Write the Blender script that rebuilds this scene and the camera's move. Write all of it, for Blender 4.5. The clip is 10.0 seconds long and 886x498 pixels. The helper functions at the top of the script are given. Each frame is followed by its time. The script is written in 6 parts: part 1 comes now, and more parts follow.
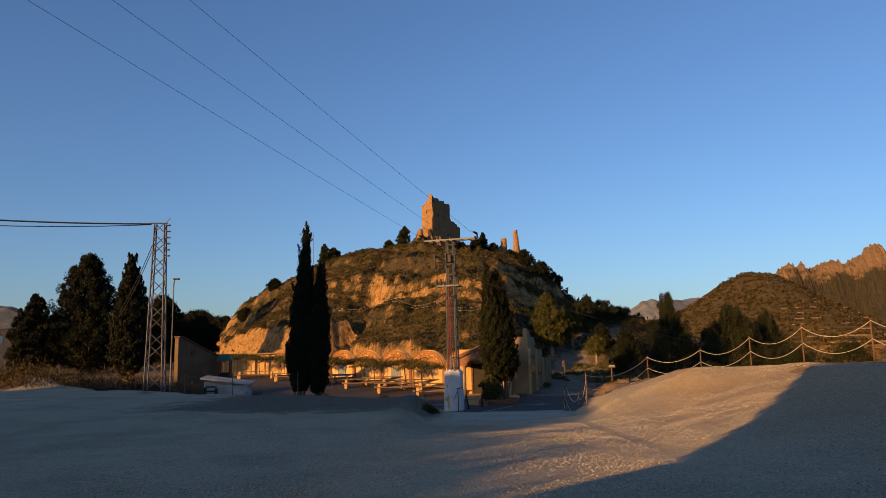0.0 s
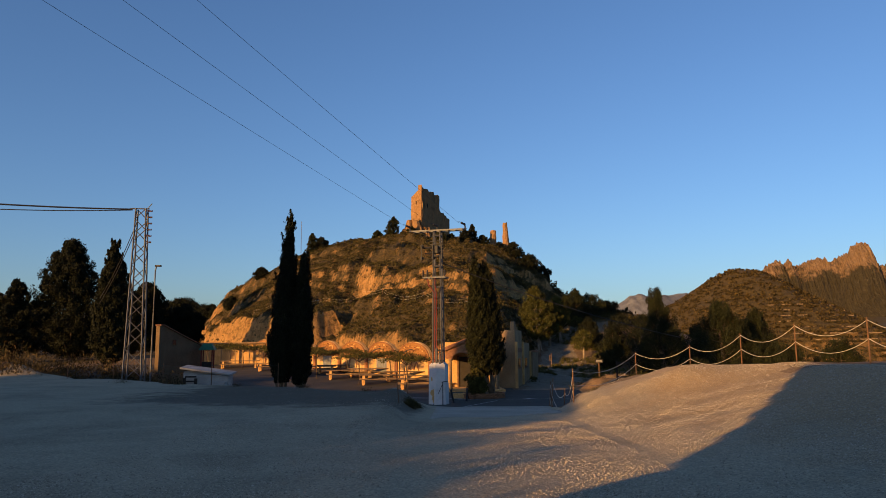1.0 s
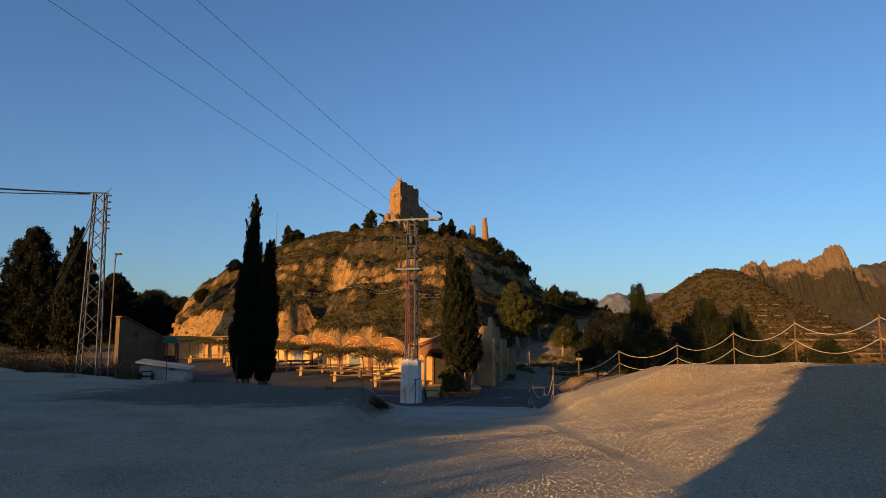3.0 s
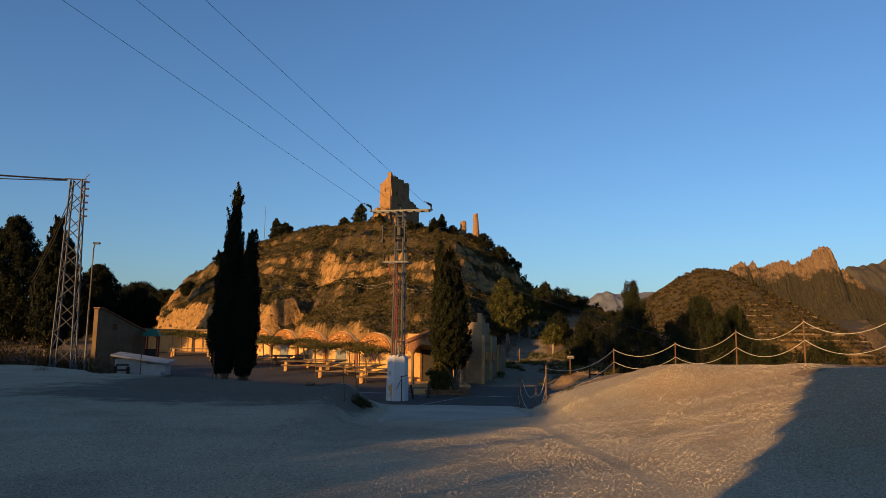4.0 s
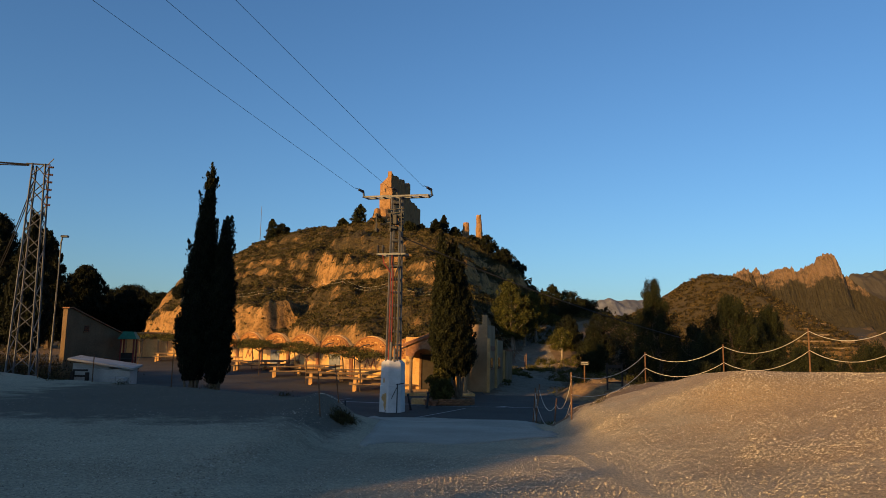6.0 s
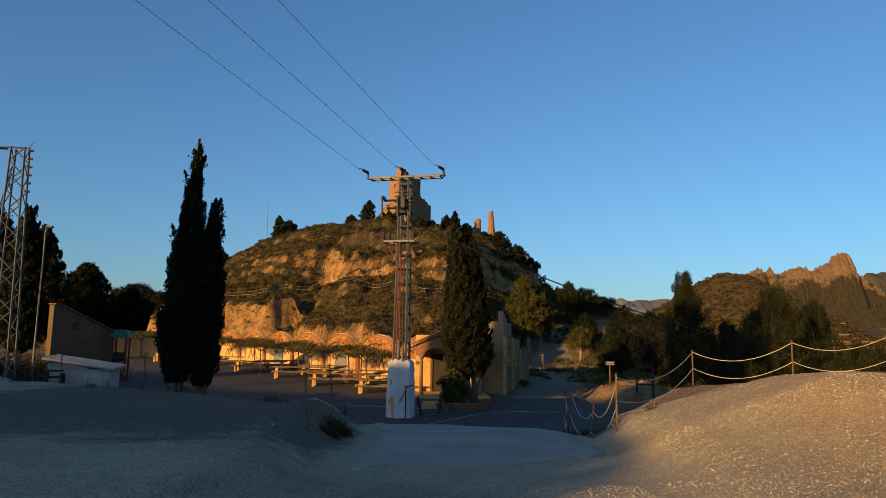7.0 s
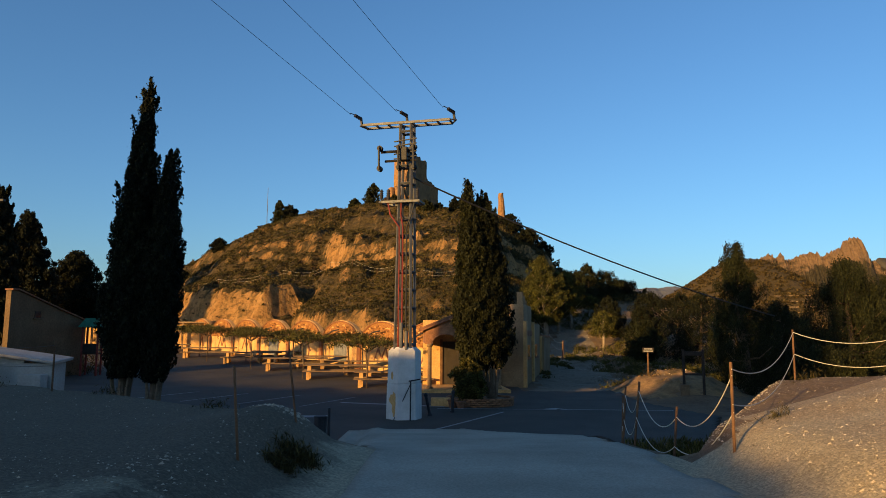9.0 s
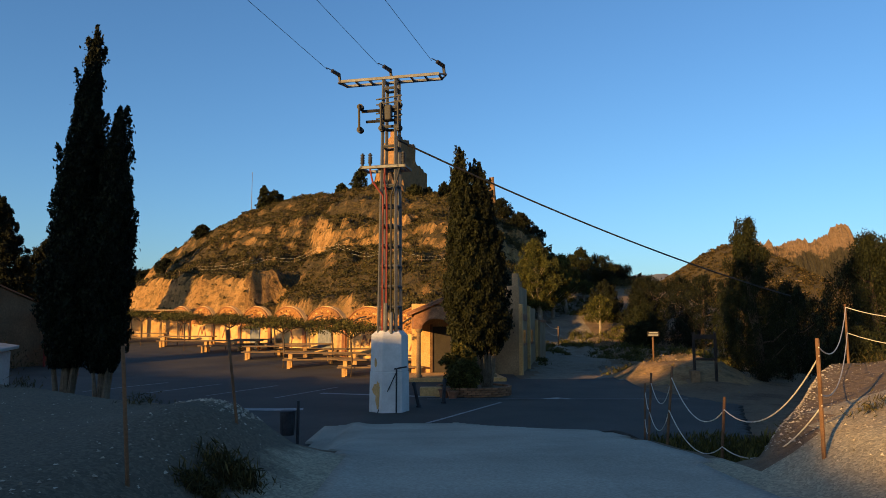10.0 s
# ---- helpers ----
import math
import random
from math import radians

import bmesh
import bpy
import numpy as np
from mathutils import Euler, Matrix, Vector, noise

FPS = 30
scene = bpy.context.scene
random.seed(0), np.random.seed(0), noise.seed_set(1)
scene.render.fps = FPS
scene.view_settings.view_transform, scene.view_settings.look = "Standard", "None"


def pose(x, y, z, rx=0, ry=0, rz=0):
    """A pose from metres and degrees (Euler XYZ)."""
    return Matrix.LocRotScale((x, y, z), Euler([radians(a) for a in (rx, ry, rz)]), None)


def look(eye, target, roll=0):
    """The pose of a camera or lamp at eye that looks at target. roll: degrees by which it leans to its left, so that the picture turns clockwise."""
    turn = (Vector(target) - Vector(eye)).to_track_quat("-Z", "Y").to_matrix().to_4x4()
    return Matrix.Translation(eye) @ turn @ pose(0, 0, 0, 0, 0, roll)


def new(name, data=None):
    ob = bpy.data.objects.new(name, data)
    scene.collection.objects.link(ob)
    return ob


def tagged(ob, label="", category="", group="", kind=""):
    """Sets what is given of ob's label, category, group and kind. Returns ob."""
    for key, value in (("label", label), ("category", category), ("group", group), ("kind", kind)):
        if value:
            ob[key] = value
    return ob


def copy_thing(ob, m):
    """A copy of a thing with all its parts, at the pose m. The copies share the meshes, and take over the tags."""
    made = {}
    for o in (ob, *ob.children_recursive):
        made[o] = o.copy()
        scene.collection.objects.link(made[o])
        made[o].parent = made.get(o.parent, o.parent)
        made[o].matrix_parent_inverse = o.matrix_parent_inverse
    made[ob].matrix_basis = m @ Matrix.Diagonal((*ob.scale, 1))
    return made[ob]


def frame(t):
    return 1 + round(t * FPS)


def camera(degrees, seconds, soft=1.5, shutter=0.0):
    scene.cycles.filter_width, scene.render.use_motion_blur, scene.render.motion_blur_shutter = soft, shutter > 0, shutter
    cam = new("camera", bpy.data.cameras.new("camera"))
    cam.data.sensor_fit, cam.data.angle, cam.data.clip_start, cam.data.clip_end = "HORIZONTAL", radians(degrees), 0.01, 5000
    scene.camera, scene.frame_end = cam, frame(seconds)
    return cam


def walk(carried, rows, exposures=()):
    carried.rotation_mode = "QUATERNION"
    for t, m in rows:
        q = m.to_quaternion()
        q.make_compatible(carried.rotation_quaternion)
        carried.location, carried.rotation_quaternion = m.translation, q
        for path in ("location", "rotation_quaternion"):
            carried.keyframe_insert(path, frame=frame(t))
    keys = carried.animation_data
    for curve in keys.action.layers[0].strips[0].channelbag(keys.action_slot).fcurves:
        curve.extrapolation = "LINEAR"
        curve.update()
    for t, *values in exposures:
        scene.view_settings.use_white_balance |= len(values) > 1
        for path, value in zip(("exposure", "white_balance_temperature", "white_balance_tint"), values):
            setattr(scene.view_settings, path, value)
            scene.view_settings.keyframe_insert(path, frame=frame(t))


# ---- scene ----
# camera and its way: a car rolls across a gravel lot and down a concrete ramp
cam = camera(64.0, 10.0, soft=0.7)
PATH = [
    (0.0, pose(0.416, -3.602, 0.433, 98.71, 1.34, 2.55)),
    (0.5, pose(0.475, -3.215, 0.488, 98.03, 0.85, 2.09)),
    (1.0, pose(0.532, -2.861, 0.501, 98.02, 0.52, 1.59)),
    (1.5, pose(0.562, -2.449, 0.494, 97.95, 0.45, 1.19)),
    (2.0, pose(0.630, -1.974, 0.509, 97.78, 0.66, 0.76)),
    (3.5, pose(0.771, -0.275, 0.455, 97.69, -0.48, -0.60)),
    (4.0, pose(0.802, 0.373, 0.452, 97.46, -0.75, -0.99)),
    (4.5, pose(0.835, 1.079, 0.414, 97.62, -1.19, -1.33)),
    (5.0, pose(0.875, 1.808, 0.412, 97.50, -1.01, -1.49)),
    (5.5, pose(0.895, 2.962, 0.371, 97.89, -1.01, -1.26)),
    (7.0, pose(0.811, 7.677, 0.218, 98.00, -0.91, 0.00)),
    (7.5, pose(0.768, 8.964, 0.176, 97.97, -1.09, 0.38)),
    (8.0, pose(0.712, 10.313, 0.135, 97.63, -1.04, 0.71)),
    (8.5, pose(0.659, 11.638, 0.114, 97.46, -1.28, 0.69)),
    (9.0, pose(0.673, 12.880, 0.061, 97.20, -0.32, 0.68)),
    (9.5, pose(0.664, 14.152, -0.022, 96.78, -0.25, 0.32)),
    (10.0, pose(0.653, 15.351, -0.112, 96.30, 0.10, -0.11)),
]
walk(cam, PATH, exposures=[(0.0, 0.80, 6450, 21), (2.0, 0.78, 6350, 17), (5.5, 0.77, 6200, 11), (8.0, 0.80, 6100, 6), (10.0, 1.06, 6150, 8)])

# ---- light: a very low evening sun behind and to the left, clear sky ----
SUN_AZ, SUN_EL = radians(40.0), radians(8.0)
TO_SUN = Vector((-math.sin(SUN_AZ) * math.cos(SUN_EL), -math.cos(SUN_AZ) * math.cos(SUN_EL), math.sin(SUN_EL)))
world = bpy.data.worlds.new("evening_sky")
scene.world = world
world.use_nodes = True
wn = world.node_tree.nodes
sky = wn.new("ShaderNodeTexSky")
sky.sky_type = "NISHITA"
sky.sun_disc = False
sky.sun_elevation = SUN_EL
sky.sun_rotation = math.pi + SUN_AZ
sky.altitude = 300
sky.air_density, sky.dust_density, sky.ozone_density = 1.0, 1.35, 3.7
wn["Background"].inputs["Strength"].default_value = 0.110
world.node_tree.links.new(sky.outputs["Color"], wn["Background"].inputs["Color"])
sun_data = bpy.data.lights.new("sun", "SUN")
sun_data.energy, sun_data.angle, sun_data.color = 5.0, radians(0.6), (1.0, 0.55, 0.155)
sun = new("sun", sun_data)
sun.matrix_world = look(TO_SUN * 200, (0, 0, 0))

# ---- materials ----
def nodes_of(name, rough=0.9, metal=0.0):
    m = bpy.data.materials.new(name)
    m.use_nodes = True
    nt = m.node_tree
    b = nt.nodes["Principled BSDF"]
    b.inputs["Roughness"].default_value, b.inputs["Metallic"].default_value = rough, metal
    b.inputs["Specular IOR Level"].default_value = 0.3
    return m, nt, b


def noise_tex(nt, scale, detail=4.0, rough=0.55, coord=None):
    n = nt.nodes.new("ShaderNodeTexNoise")
    n.inputs["Scale"].default_value, n.inputs["Detail"].default_value, n.inputs["Roughness"].default_value = scale, detail, rough
    if coord is not None:
        nt.links.new(coord, n.inputs["Vector"])
    return n


def ramp(nt, src, stops):
    r = nt.nodes.new("ShaderNodeValToRGB")
    els = r.color_ramp.elements
    while len(els) < len(stops):
        els.new(0.5)
    for e, (p, c) in zip(els, stops):
        e.position, e.color = p, (*c, 1)
    nt.links.new(src, r.inputs["Fac"])
    return r


def mixer(nt, fac, a, b, mode="MIX"):
    x = nt.nodes.new("ShaderNodeMix")
    x.data_type, x.blend_type = "RGBA", mode
    for sock, v in ((x.inputs[0], fac), (x.inputs[6], a), (x.inputs[7], b)):
        if isinstance(v, (int, float)):
            sock.default_value = v
        elif isinstance(v, tuple):
            sock.default_value = (*v, 1)
        else:
            nt.links.new(v, sock)
    return x.outputs[2]


def bumped(nt, b, height, strength, dist):
    n = nt.nodes.new("ShaderNodeBump")
    n.inputs["Strength"].default_value, n.inputs["Distance"].default_value = strength, dist
    nt.links.new(height, n.inputs["Height"])
    nt.links.new(n.outputs["Normal"], b.inputs["Normal"])


def coords(nt):
    return nt.nodes.new("ShaderNodeTexCoord").outputs["Object"]


def surface(name, c1, c2, big=1.2, fine=25.0, rough=0.9, metal=0.0, bump=0.35, dist=0.01, c3=None, vary=0.0, grain_amt=0.3):
    """Two colours in large patches, a fine grain over them, and relief from both."""
    m, nt, b = nodes_of(name, rough, metal)
    co = coords(nt)
    n1, n2 = noise_tex(nt, big, 5, 0.6, co), noise_tex(nt, fine, 6, 0.65, co)
    stops = [(0.32, c1), (0.66, c2)] if c3 is None else [(0.3, c1), (0.5, c2), (0.68, c3)]
    col = ramp(nt, n1.outputs["Fac"], stops).outputs["Color"]
    grain = ramp(nt, n2.outputs["Fac"], [(0.3, (1 - grain_amt,) * 3), (0.72, (1 + grain_amt * 0.8,) * 3)]).outputs["Color"]
    col = mixer(nt, 1.0, col, grain, "MULTIPLY")
    if vary:
        info = nt.nodes.new("ShaderNodeObjectInfo")
        v = ramp(nt, info.outputs["Random"], [(0.0, (1 - vary,) * 3), (1.0, (1 + vary,) * 3)]).outputs["Color"]
        col = mixer(nt, 1.0, col, v, "MULTIPLY")
    nt.links.new(col, b.inputs["Base Color"])
    bumped(nt, b, n2.outputs["Fac"], bump, dist)
    return m


def foliage(name, c1, c2, c3):
    """Leaves: each blade has its own tone."""
    m, nt, b = nodes_of(name, 0.75)
    geo = nt.nodes.new("ShaderNodeNewGeometry")
    col = ramp(nt, geo.outputs["Random Per Island"], [(0.0, c1), (0.55, c2), (1.0, c3)]).outputs["Color"]
    n = noise_tex(nt, 1.1, 3, 0.5, coords(nt))
    tone = ramp(nt, n.outputs["Fac"], [(0.3, (0.7, 0.7, 0.7)), (0.7, (1.25, 1.25, 1.25))]).outputs["Color"]
    nt.links.new(mixer(nt, 1.0, col, tone, "MULTIPLY"), b.inputs["Base Color"])
    b.inputs["Specular IOR Level"].default_value = 0.15
    return m


def gravel_material():
    m, nt, b = nodes_of("gravel", 0.95)
    co = coords(nt)
    patch = noise_tex(nt, 0.35, 5, 0.6, co)
    stones = nt.nodes.new("ShaderNodeTexVoronoi")
    stones.inputs["Scale"].default_value = 40.0
    nt.links.new(co, stones.inputs["Vector"])
    col = ramp(nt, patch.outputs["Fac"], [(0.3, (0.215, 0.183, 0.12)), (0.55, (0.32, 0.275, 0.183)), (0.75, (0.255, 0.217, 0.143))]).outputs["Color"]
    tone = ramp(nt, stones.outputs["Color"], [(0.1, (0.52, 0.52, 0.52)), (0.5, (0.95, 0.94, 0.93)), (0.9, (1.62, 1.58, 1.52))]).outputs["Color"]
    # tan soil shows through towards the fence and in scattered patches
    sep = nt.nodes.new("ShaderNodeSeparateXYZ")
    nt.links.new(co, sep.inputs[0])
    mr = nt.nodes.new("ShaderNodeMapRange")
    nt.links.new(sep.outputs["X"], mr.inputs["Value"])
    mr.inputs["From Min"].default_value, mr.inputs["From Max"].default_value = 3.0, 10.5
    soil = nt.nodes.new("ShaderNodeMath")
    soil.operation = "MULTIPLY_ADD"
    nt.links.new(noise_tex(nt, 0.9, 6, 0.65, co).outputs["Fac"], soil.inputs[0])
    soil.inputs[1].default_value = 0.9
    nt.links.new(mr.outputs[0], soil.inputs[2])
    sfac = ramp(nt, soil.outputs[0], [(0.62, (0, 0, 0)), (1.0, (0.75, 0.75, 0.75))])
    col = mixer(nt, sfac.outputs["Color"], col, (0.28, 0.195, 0.10))
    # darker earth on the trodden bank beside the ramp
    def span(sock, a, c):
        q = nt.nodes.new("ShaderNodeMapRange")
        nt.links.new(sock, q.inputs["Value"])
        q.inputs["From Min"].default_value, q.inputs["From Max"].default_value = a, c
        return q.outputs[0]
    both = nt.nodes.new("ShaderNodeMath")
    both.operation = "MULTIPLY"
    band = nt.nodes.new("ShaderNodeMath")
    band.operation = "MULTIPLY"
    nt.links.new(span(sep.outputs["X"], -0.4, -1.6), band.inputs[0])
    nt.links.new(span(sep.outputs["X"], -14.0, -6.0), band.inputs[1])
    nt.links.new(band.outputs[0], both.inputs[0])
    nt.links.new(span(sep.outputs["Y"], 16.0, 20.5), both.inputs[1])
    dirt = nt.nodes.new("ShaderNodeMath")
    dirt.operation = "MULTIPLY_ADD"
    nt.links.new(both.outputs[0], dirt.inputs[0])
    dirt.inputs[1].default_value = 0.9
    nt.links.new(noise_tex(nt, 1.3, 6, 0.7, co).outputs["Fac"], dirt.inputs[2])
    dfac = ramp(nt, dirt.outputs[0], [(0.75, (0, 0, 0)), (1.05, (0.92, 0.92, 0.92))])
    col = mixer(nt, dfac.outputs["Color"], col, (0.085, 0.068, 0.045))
    col = mixer(nt, 0.6, col, tone, "MULTIPLY")
    nt.links.new(col, b.inputs["Base Color"])
    fine = noise_tex(nt, 24, 7, 0.7, co)
    add = nt.nodes.new("ShaderNodeMath")
    add.operation = "MULTIPLY_ADD"
    nt.links.new(stones.outputs["Distance"], add.inputs[0])
    add.inputs[1].default_value = -0.5
    nt.links.new(fine.outputs["Fac"], add.inputs[2])
    bumped(nt, b, add.outputs[0], 0.65, 0.015)
    return m


def hill_material(tone=1.0):
    """Bare tan marl where the slope is steep, scrub and dry grass where it is not."""
    m, nt, b = nodes_of("marl_and_scrub", 0.95)
    co = coords(nt)
    geo = nt.nodes.new("ShaderNodeNewGeometry")
    sep = nt.nodes.new("ShaderNodeSeparateXYZ")
    nt.links.new(geo.outputs["True Normal"], sep.inputs[0])
    n1, n2, n3 = noise_tex(nt, 0.22, 8, 0.7, co), noise_tex(nt, 0.9, 8, 0.7, co), noise_tex(nt, 3.0, 6, 0.7, co)
    earth = ramp(nt, n2.outputs["Fac"], [(p, tuple(tone * q for q in c)) for p, c in ((0.25, (0.15, 0.078, 0.025)), (0.5, (0.37, 0.205, 0.07)), (0.75, (0.55, 0.33, 0.125)))]).outputs["Color"]
    scrub = ramp(nt, n3.outputs["Fac"], [(0.3, (0.022, 0.018, 0.006)), (0.55, (0.075, 0.052, 0.016)), (0.8, (0.17, 0.11, 0.038))]).outputs["Color"]
    add = nt.nodes.new("ShaderNodeMath")
    add.operation = "MULTIPLY_ADD"
    brk = mixer(nt, 0.5, n1.outputs["Fac"], n2.outputs["Fac"])
    nt.links.new(brk, add.inputs[0])
    add.inputs[1].default_value = 1.1
    low = nt.nodes.new("ShaderNodeMath")
    low.operation = "MULTIPLY_ADD"
    nt.links.new(sep.outputs["Z"], low.inputs[0])
    low.inputs[1].default_value, low.inputs[2].default_value = 0.72, 0.02
    nt.links.new(low.outputs[0], add.inputs[2])
    half = nt.nodes.new("ShaderNodeMath")
    half.operation = "MULTIPLY"
    nt.links.new(add.outputs[0], half.inputs[0])
    half.inputs[1].default_value = 0.8
    fac = ramp(nt, half.outputs[0], [(0.66, (0, 0, 0)), (0.80, (1, 1, 1))])
    base = mixer(nt, fac.outputs["Color"], earth, scrub)
    n4 = noise_tex(nt, 1.9, 5, 0.75, co)
    tuft = ramp(nt, n4.outputs["Fac"], [(0.51, (0, 0, 0)), (0.58, (0.62, 0.62, 0.62))])
    nt.links.new(mixer(nt, tuft.outputs["Color"], base, scrub), b.inputs["Base Color"])
    rel = nt.nodes.new("ShaderNodeMath")
    rel.operation = "MULTIPLY_ADD"
    nt.links.new(n3.outputs["Fac"], rel.inputs[0])
    rel.inputs[1].default_value = 0.7
    nt.links.new(n2.outputs["Fac"], rel.inputs[2])
    bumped(nt, b, rel.outputs[0], 1.0, 0.55)
    return m


M_GRAVEL = gravel_material()
M_HILL = hill_material()
M_EARTH = surface("bare_earth", (0.085, 0.055, 0.030), (0.17, 0.115, 0.065), 0.6, 9, 0.95, bump=0.9, dist=0.08, c3=(0.125, 0.083, 0.046))
M_TRACK = surface("pale_dirt_track", (0.12, 0.098, 0.068), (0.21, 0.175, 0.125), 0.8, 9, 0.95, bump=0.9, dist=0.08, c3=(0.16, 0.13, 0.09))
M_SOIL = surface("ochre_soil", (0.14, 0.08, 0.032), (0.27, 0.17, 0.075), 1.1, 9, 0.95, bump=0.9, dist=0.06, c3=(0.09, 0.065, 0.03))
M_ASPHALT = surface("asphalt", (0.036, 0.032, 0.026), (0.062, 0.055, 0.044), 0.5, 60, 0.85, bump=0.4)
M_CONCRETE = surface("ramp_concrete", (0.25, 0.23, 0.18), (0.36, 0.33, 0.26), 0.6, 30, 0.85, bump=0.3)
M_WHITE = surface("white_render", (0.46, 0.45, 0.43), (0.62, 0.61, 0.59), 1.5, 18, 0.8, bump=0.2, grain_amt=0.08)
M_STEEL = surface("galvanised_steel", (0.075, 0.077, 0.08), (0.14, 0.142, 0.145), 3, 30, 0.6, metal=0.5, bump=0.1)
M_DARKSTEEL = surface("dark_metal", (0.02, 0.02, 0.022), (0.045, 0.045, 0.05), 4, 40, 0.55, metal=0.4, bump=0.1)
# greyer copy of the white render, its dim shaded look put into the colour
M_DULLWHITE = surface("dimmed_white_render", (0.24, 0.235, 0.22), (0.36, 0.355, 0.33), 1.2, 16, 0.85, bump=0.25, grain_amt=0.12)
M_RED = surface("red_cable", (0.10, 0.014, 0.010), (0.17, 0.024, 0.018), 4, 30, 0.6, bump=0.1)
M_CABLE = surface("black_cable", (0.012, 0.012, 0.013), (0.03, 0.03, 0.03), 5, 30, 0.6, bump=0.05)
M_CERAMIC = surface("brown_ceramic", (0.06, 0.03, 0.02), (0.11, 0.055, 0.035), 8, 30, 0.3, bump=0.05)
M_WALL = surface("ochre_render", (0.37, 0.20, 0.066), (0.56, 0.335, 0.13), 0.9, 14, 0.9, bump=0.4, dist=0.02, c3=(0.46, 0.26, 0.09))
M_BRICK = surface("fired_brick", (0.17, 0.075, 0.034), (0.29, 0.14, 0.068), 5, 30, 0.9, bump=0.4, vary=0.25)
M_RUIN = surface("rubble_masonry", (0.14, 0.074, 0.029), (0.25, 0.14, 0.06), 0.8, 4.0, 0.95, bump=0.7, dist=0.08, c3=(0.21, 0.12, 0.052))
M_WOOD = surface("weathered_wood", (0.085, 0.045, 0.022), (0.16, 0.088, 0.044), 3, 45, 0.85, bump=0.4)
M_ROPE = surface("pale_rope", (0.42, 0.39, 0.33), (0.58, 0.54, 0.46), 12, 90, 0.9, bump=0.6)
M_BARK = surface("bark", (0.05, 0.033, 0.022), (0.11, 0.078, 0.053), 4, 22, 0.95, bump=0.9, dist=0.03)
M_PALEBARK = surface("pale_bark", (0.16, 0.125, 0.09), (0.28, 0.23, 0.175), 4, 22, 0.95, bump=0.7, dist=0.02)
# near-black leaves: evening shade is put into the colour
M_CYP = foliage("shaded_cypress_leaves", (0.003, 0.0045, 0.002), (0.007, 0.009, 0.0035), (0.017, 0.019, 0.0065))
# lighter copy of the same leaves, with side light in its olive tone
M_CYP_LIT = foliage("lit_cypress_leaves", (0.005, 0.0065, 0.002), (0.012, 0.014, 0.0045), (0.029, 0.030, 0.009))
M_PINE = foliage("pine_needles", (0.006, 0.008, 0.0025), (0.014, 0.017, 0.005), (0.030, 0.032, 0.009))
M_PINE_LIGHT = foliage("young_pine_needles", (0.014, 0.017, 0.004), (0.040, 0.042, 0.008), (0.085, 0.078, 0.014))
M_SCRUB = foliage("dry_scrub", (0.016, 0.016, 0.005), (0.044, 0.037, 0.011), (0.088, 0.066, 0.021))
M_SCRUB_BROWN = foliage("brown_scrub", (0.014, 0.012, 0.004), (0.042, 0.031, 0.010), (0.095, 0.064, 0.022))
M_VINE = foliage("vine_leaves", (0.024, 0.025, 0.006), (0.056, 0.054, 0.012), (0.105, 0.090, 0.022))
M_DOOR = surface("dark_door", (0.018, 0.014, 0.012), (0.035, 0.028, 0.022), 3, 30, 0.7, bump=0.2)


# ---- builders ----
def mesh_of(name, verts, faces, material=None, smooth=False):
    me = bpy.data.meshes.new(name)
    me.from_pydata([tuple(v) for v in verts] if not isinstance(verts, np.ndarray) else verts.tolist(), [], faces if not isinstance(faces, np.ndarray) else faces.tolist())
    if material is not None:
        me.materials.append(material)
    if smooth:
        me.polygons.foreach_set("use_smooth", [True] * len(me.polygons))
    me.update()
    return me


def part(name, bm, material, parent, label=""):
    """Links a bmesh as one mesh object under a thing or a part."""
    me = bpy.data.meshes.new(name)
    bm.normal_update()
    bm.to_mesh(me)
    bm.free()
    me.materials.append(material)
    ob = new(name, me)
    ob.parent = parent
    return tagged(ob, label)


def mesh_part(name, me, parent, label=""):
    ob = new(name, me)
    ob.parent = parent
    return tagged(ob, label)


def thing(name, at, label, category, group="", rz=0.0):
    ob = new(name)
    ob.matrix_world = pose(at[0], at[1], at[2], 0, 0, rz)
    ob.empty_display_size = 0.2
    return tagged(ob, label, category, group)


def box(bm, x0, x1, y0, y1, z0, z1, bevel=0.0, m=None):
    r = bmesh.ops.create_cube(bm, size=1.0)
    vs = r["verts"]
    bmesh.ops.scale(bm, vec=(x1 - x0, y1 - y0, z1 - z0), verts=vs)
    bmesh.ops.translate(bm, vec=((x0 + x1) / 2, (y0 + y1) / 2, (z0 + z1) / 2), verts=vs)
    if bevel:
        es = list({e for v in vs for e in v.link_edges})
        g = bmesh.ops.bevel(bm, geom=es, offset=bevel, segments=2, affect="EDGES", profile=0.5)
        vs = list({v for f in g["faces"] for v in f.verts} | {v for v in vs if v.is_valid})
    if m is not None:
        bmesh.ops.transform(bm, matrix=m, verts=[v for v in vs if v.is_valid])
    return bm


def bar(bm, a, b, r, sides=6, r2=None):
    """A round or angular bar from a to b."""
    a, b = Vector(a), Vector(b)
    d = b - a
    q = Vector((0, 0, 1)).rotation_difference(d).to_matrix().to_4x4()
    bmesh.ops.create_cone(bm, cap_ends=True, segments=sides, radius1=r, radius2=r if r2 is None else r2, depth=d.length,
                          matrix=Matrix.Translation((a + b) / 2) @ q)
    return bm


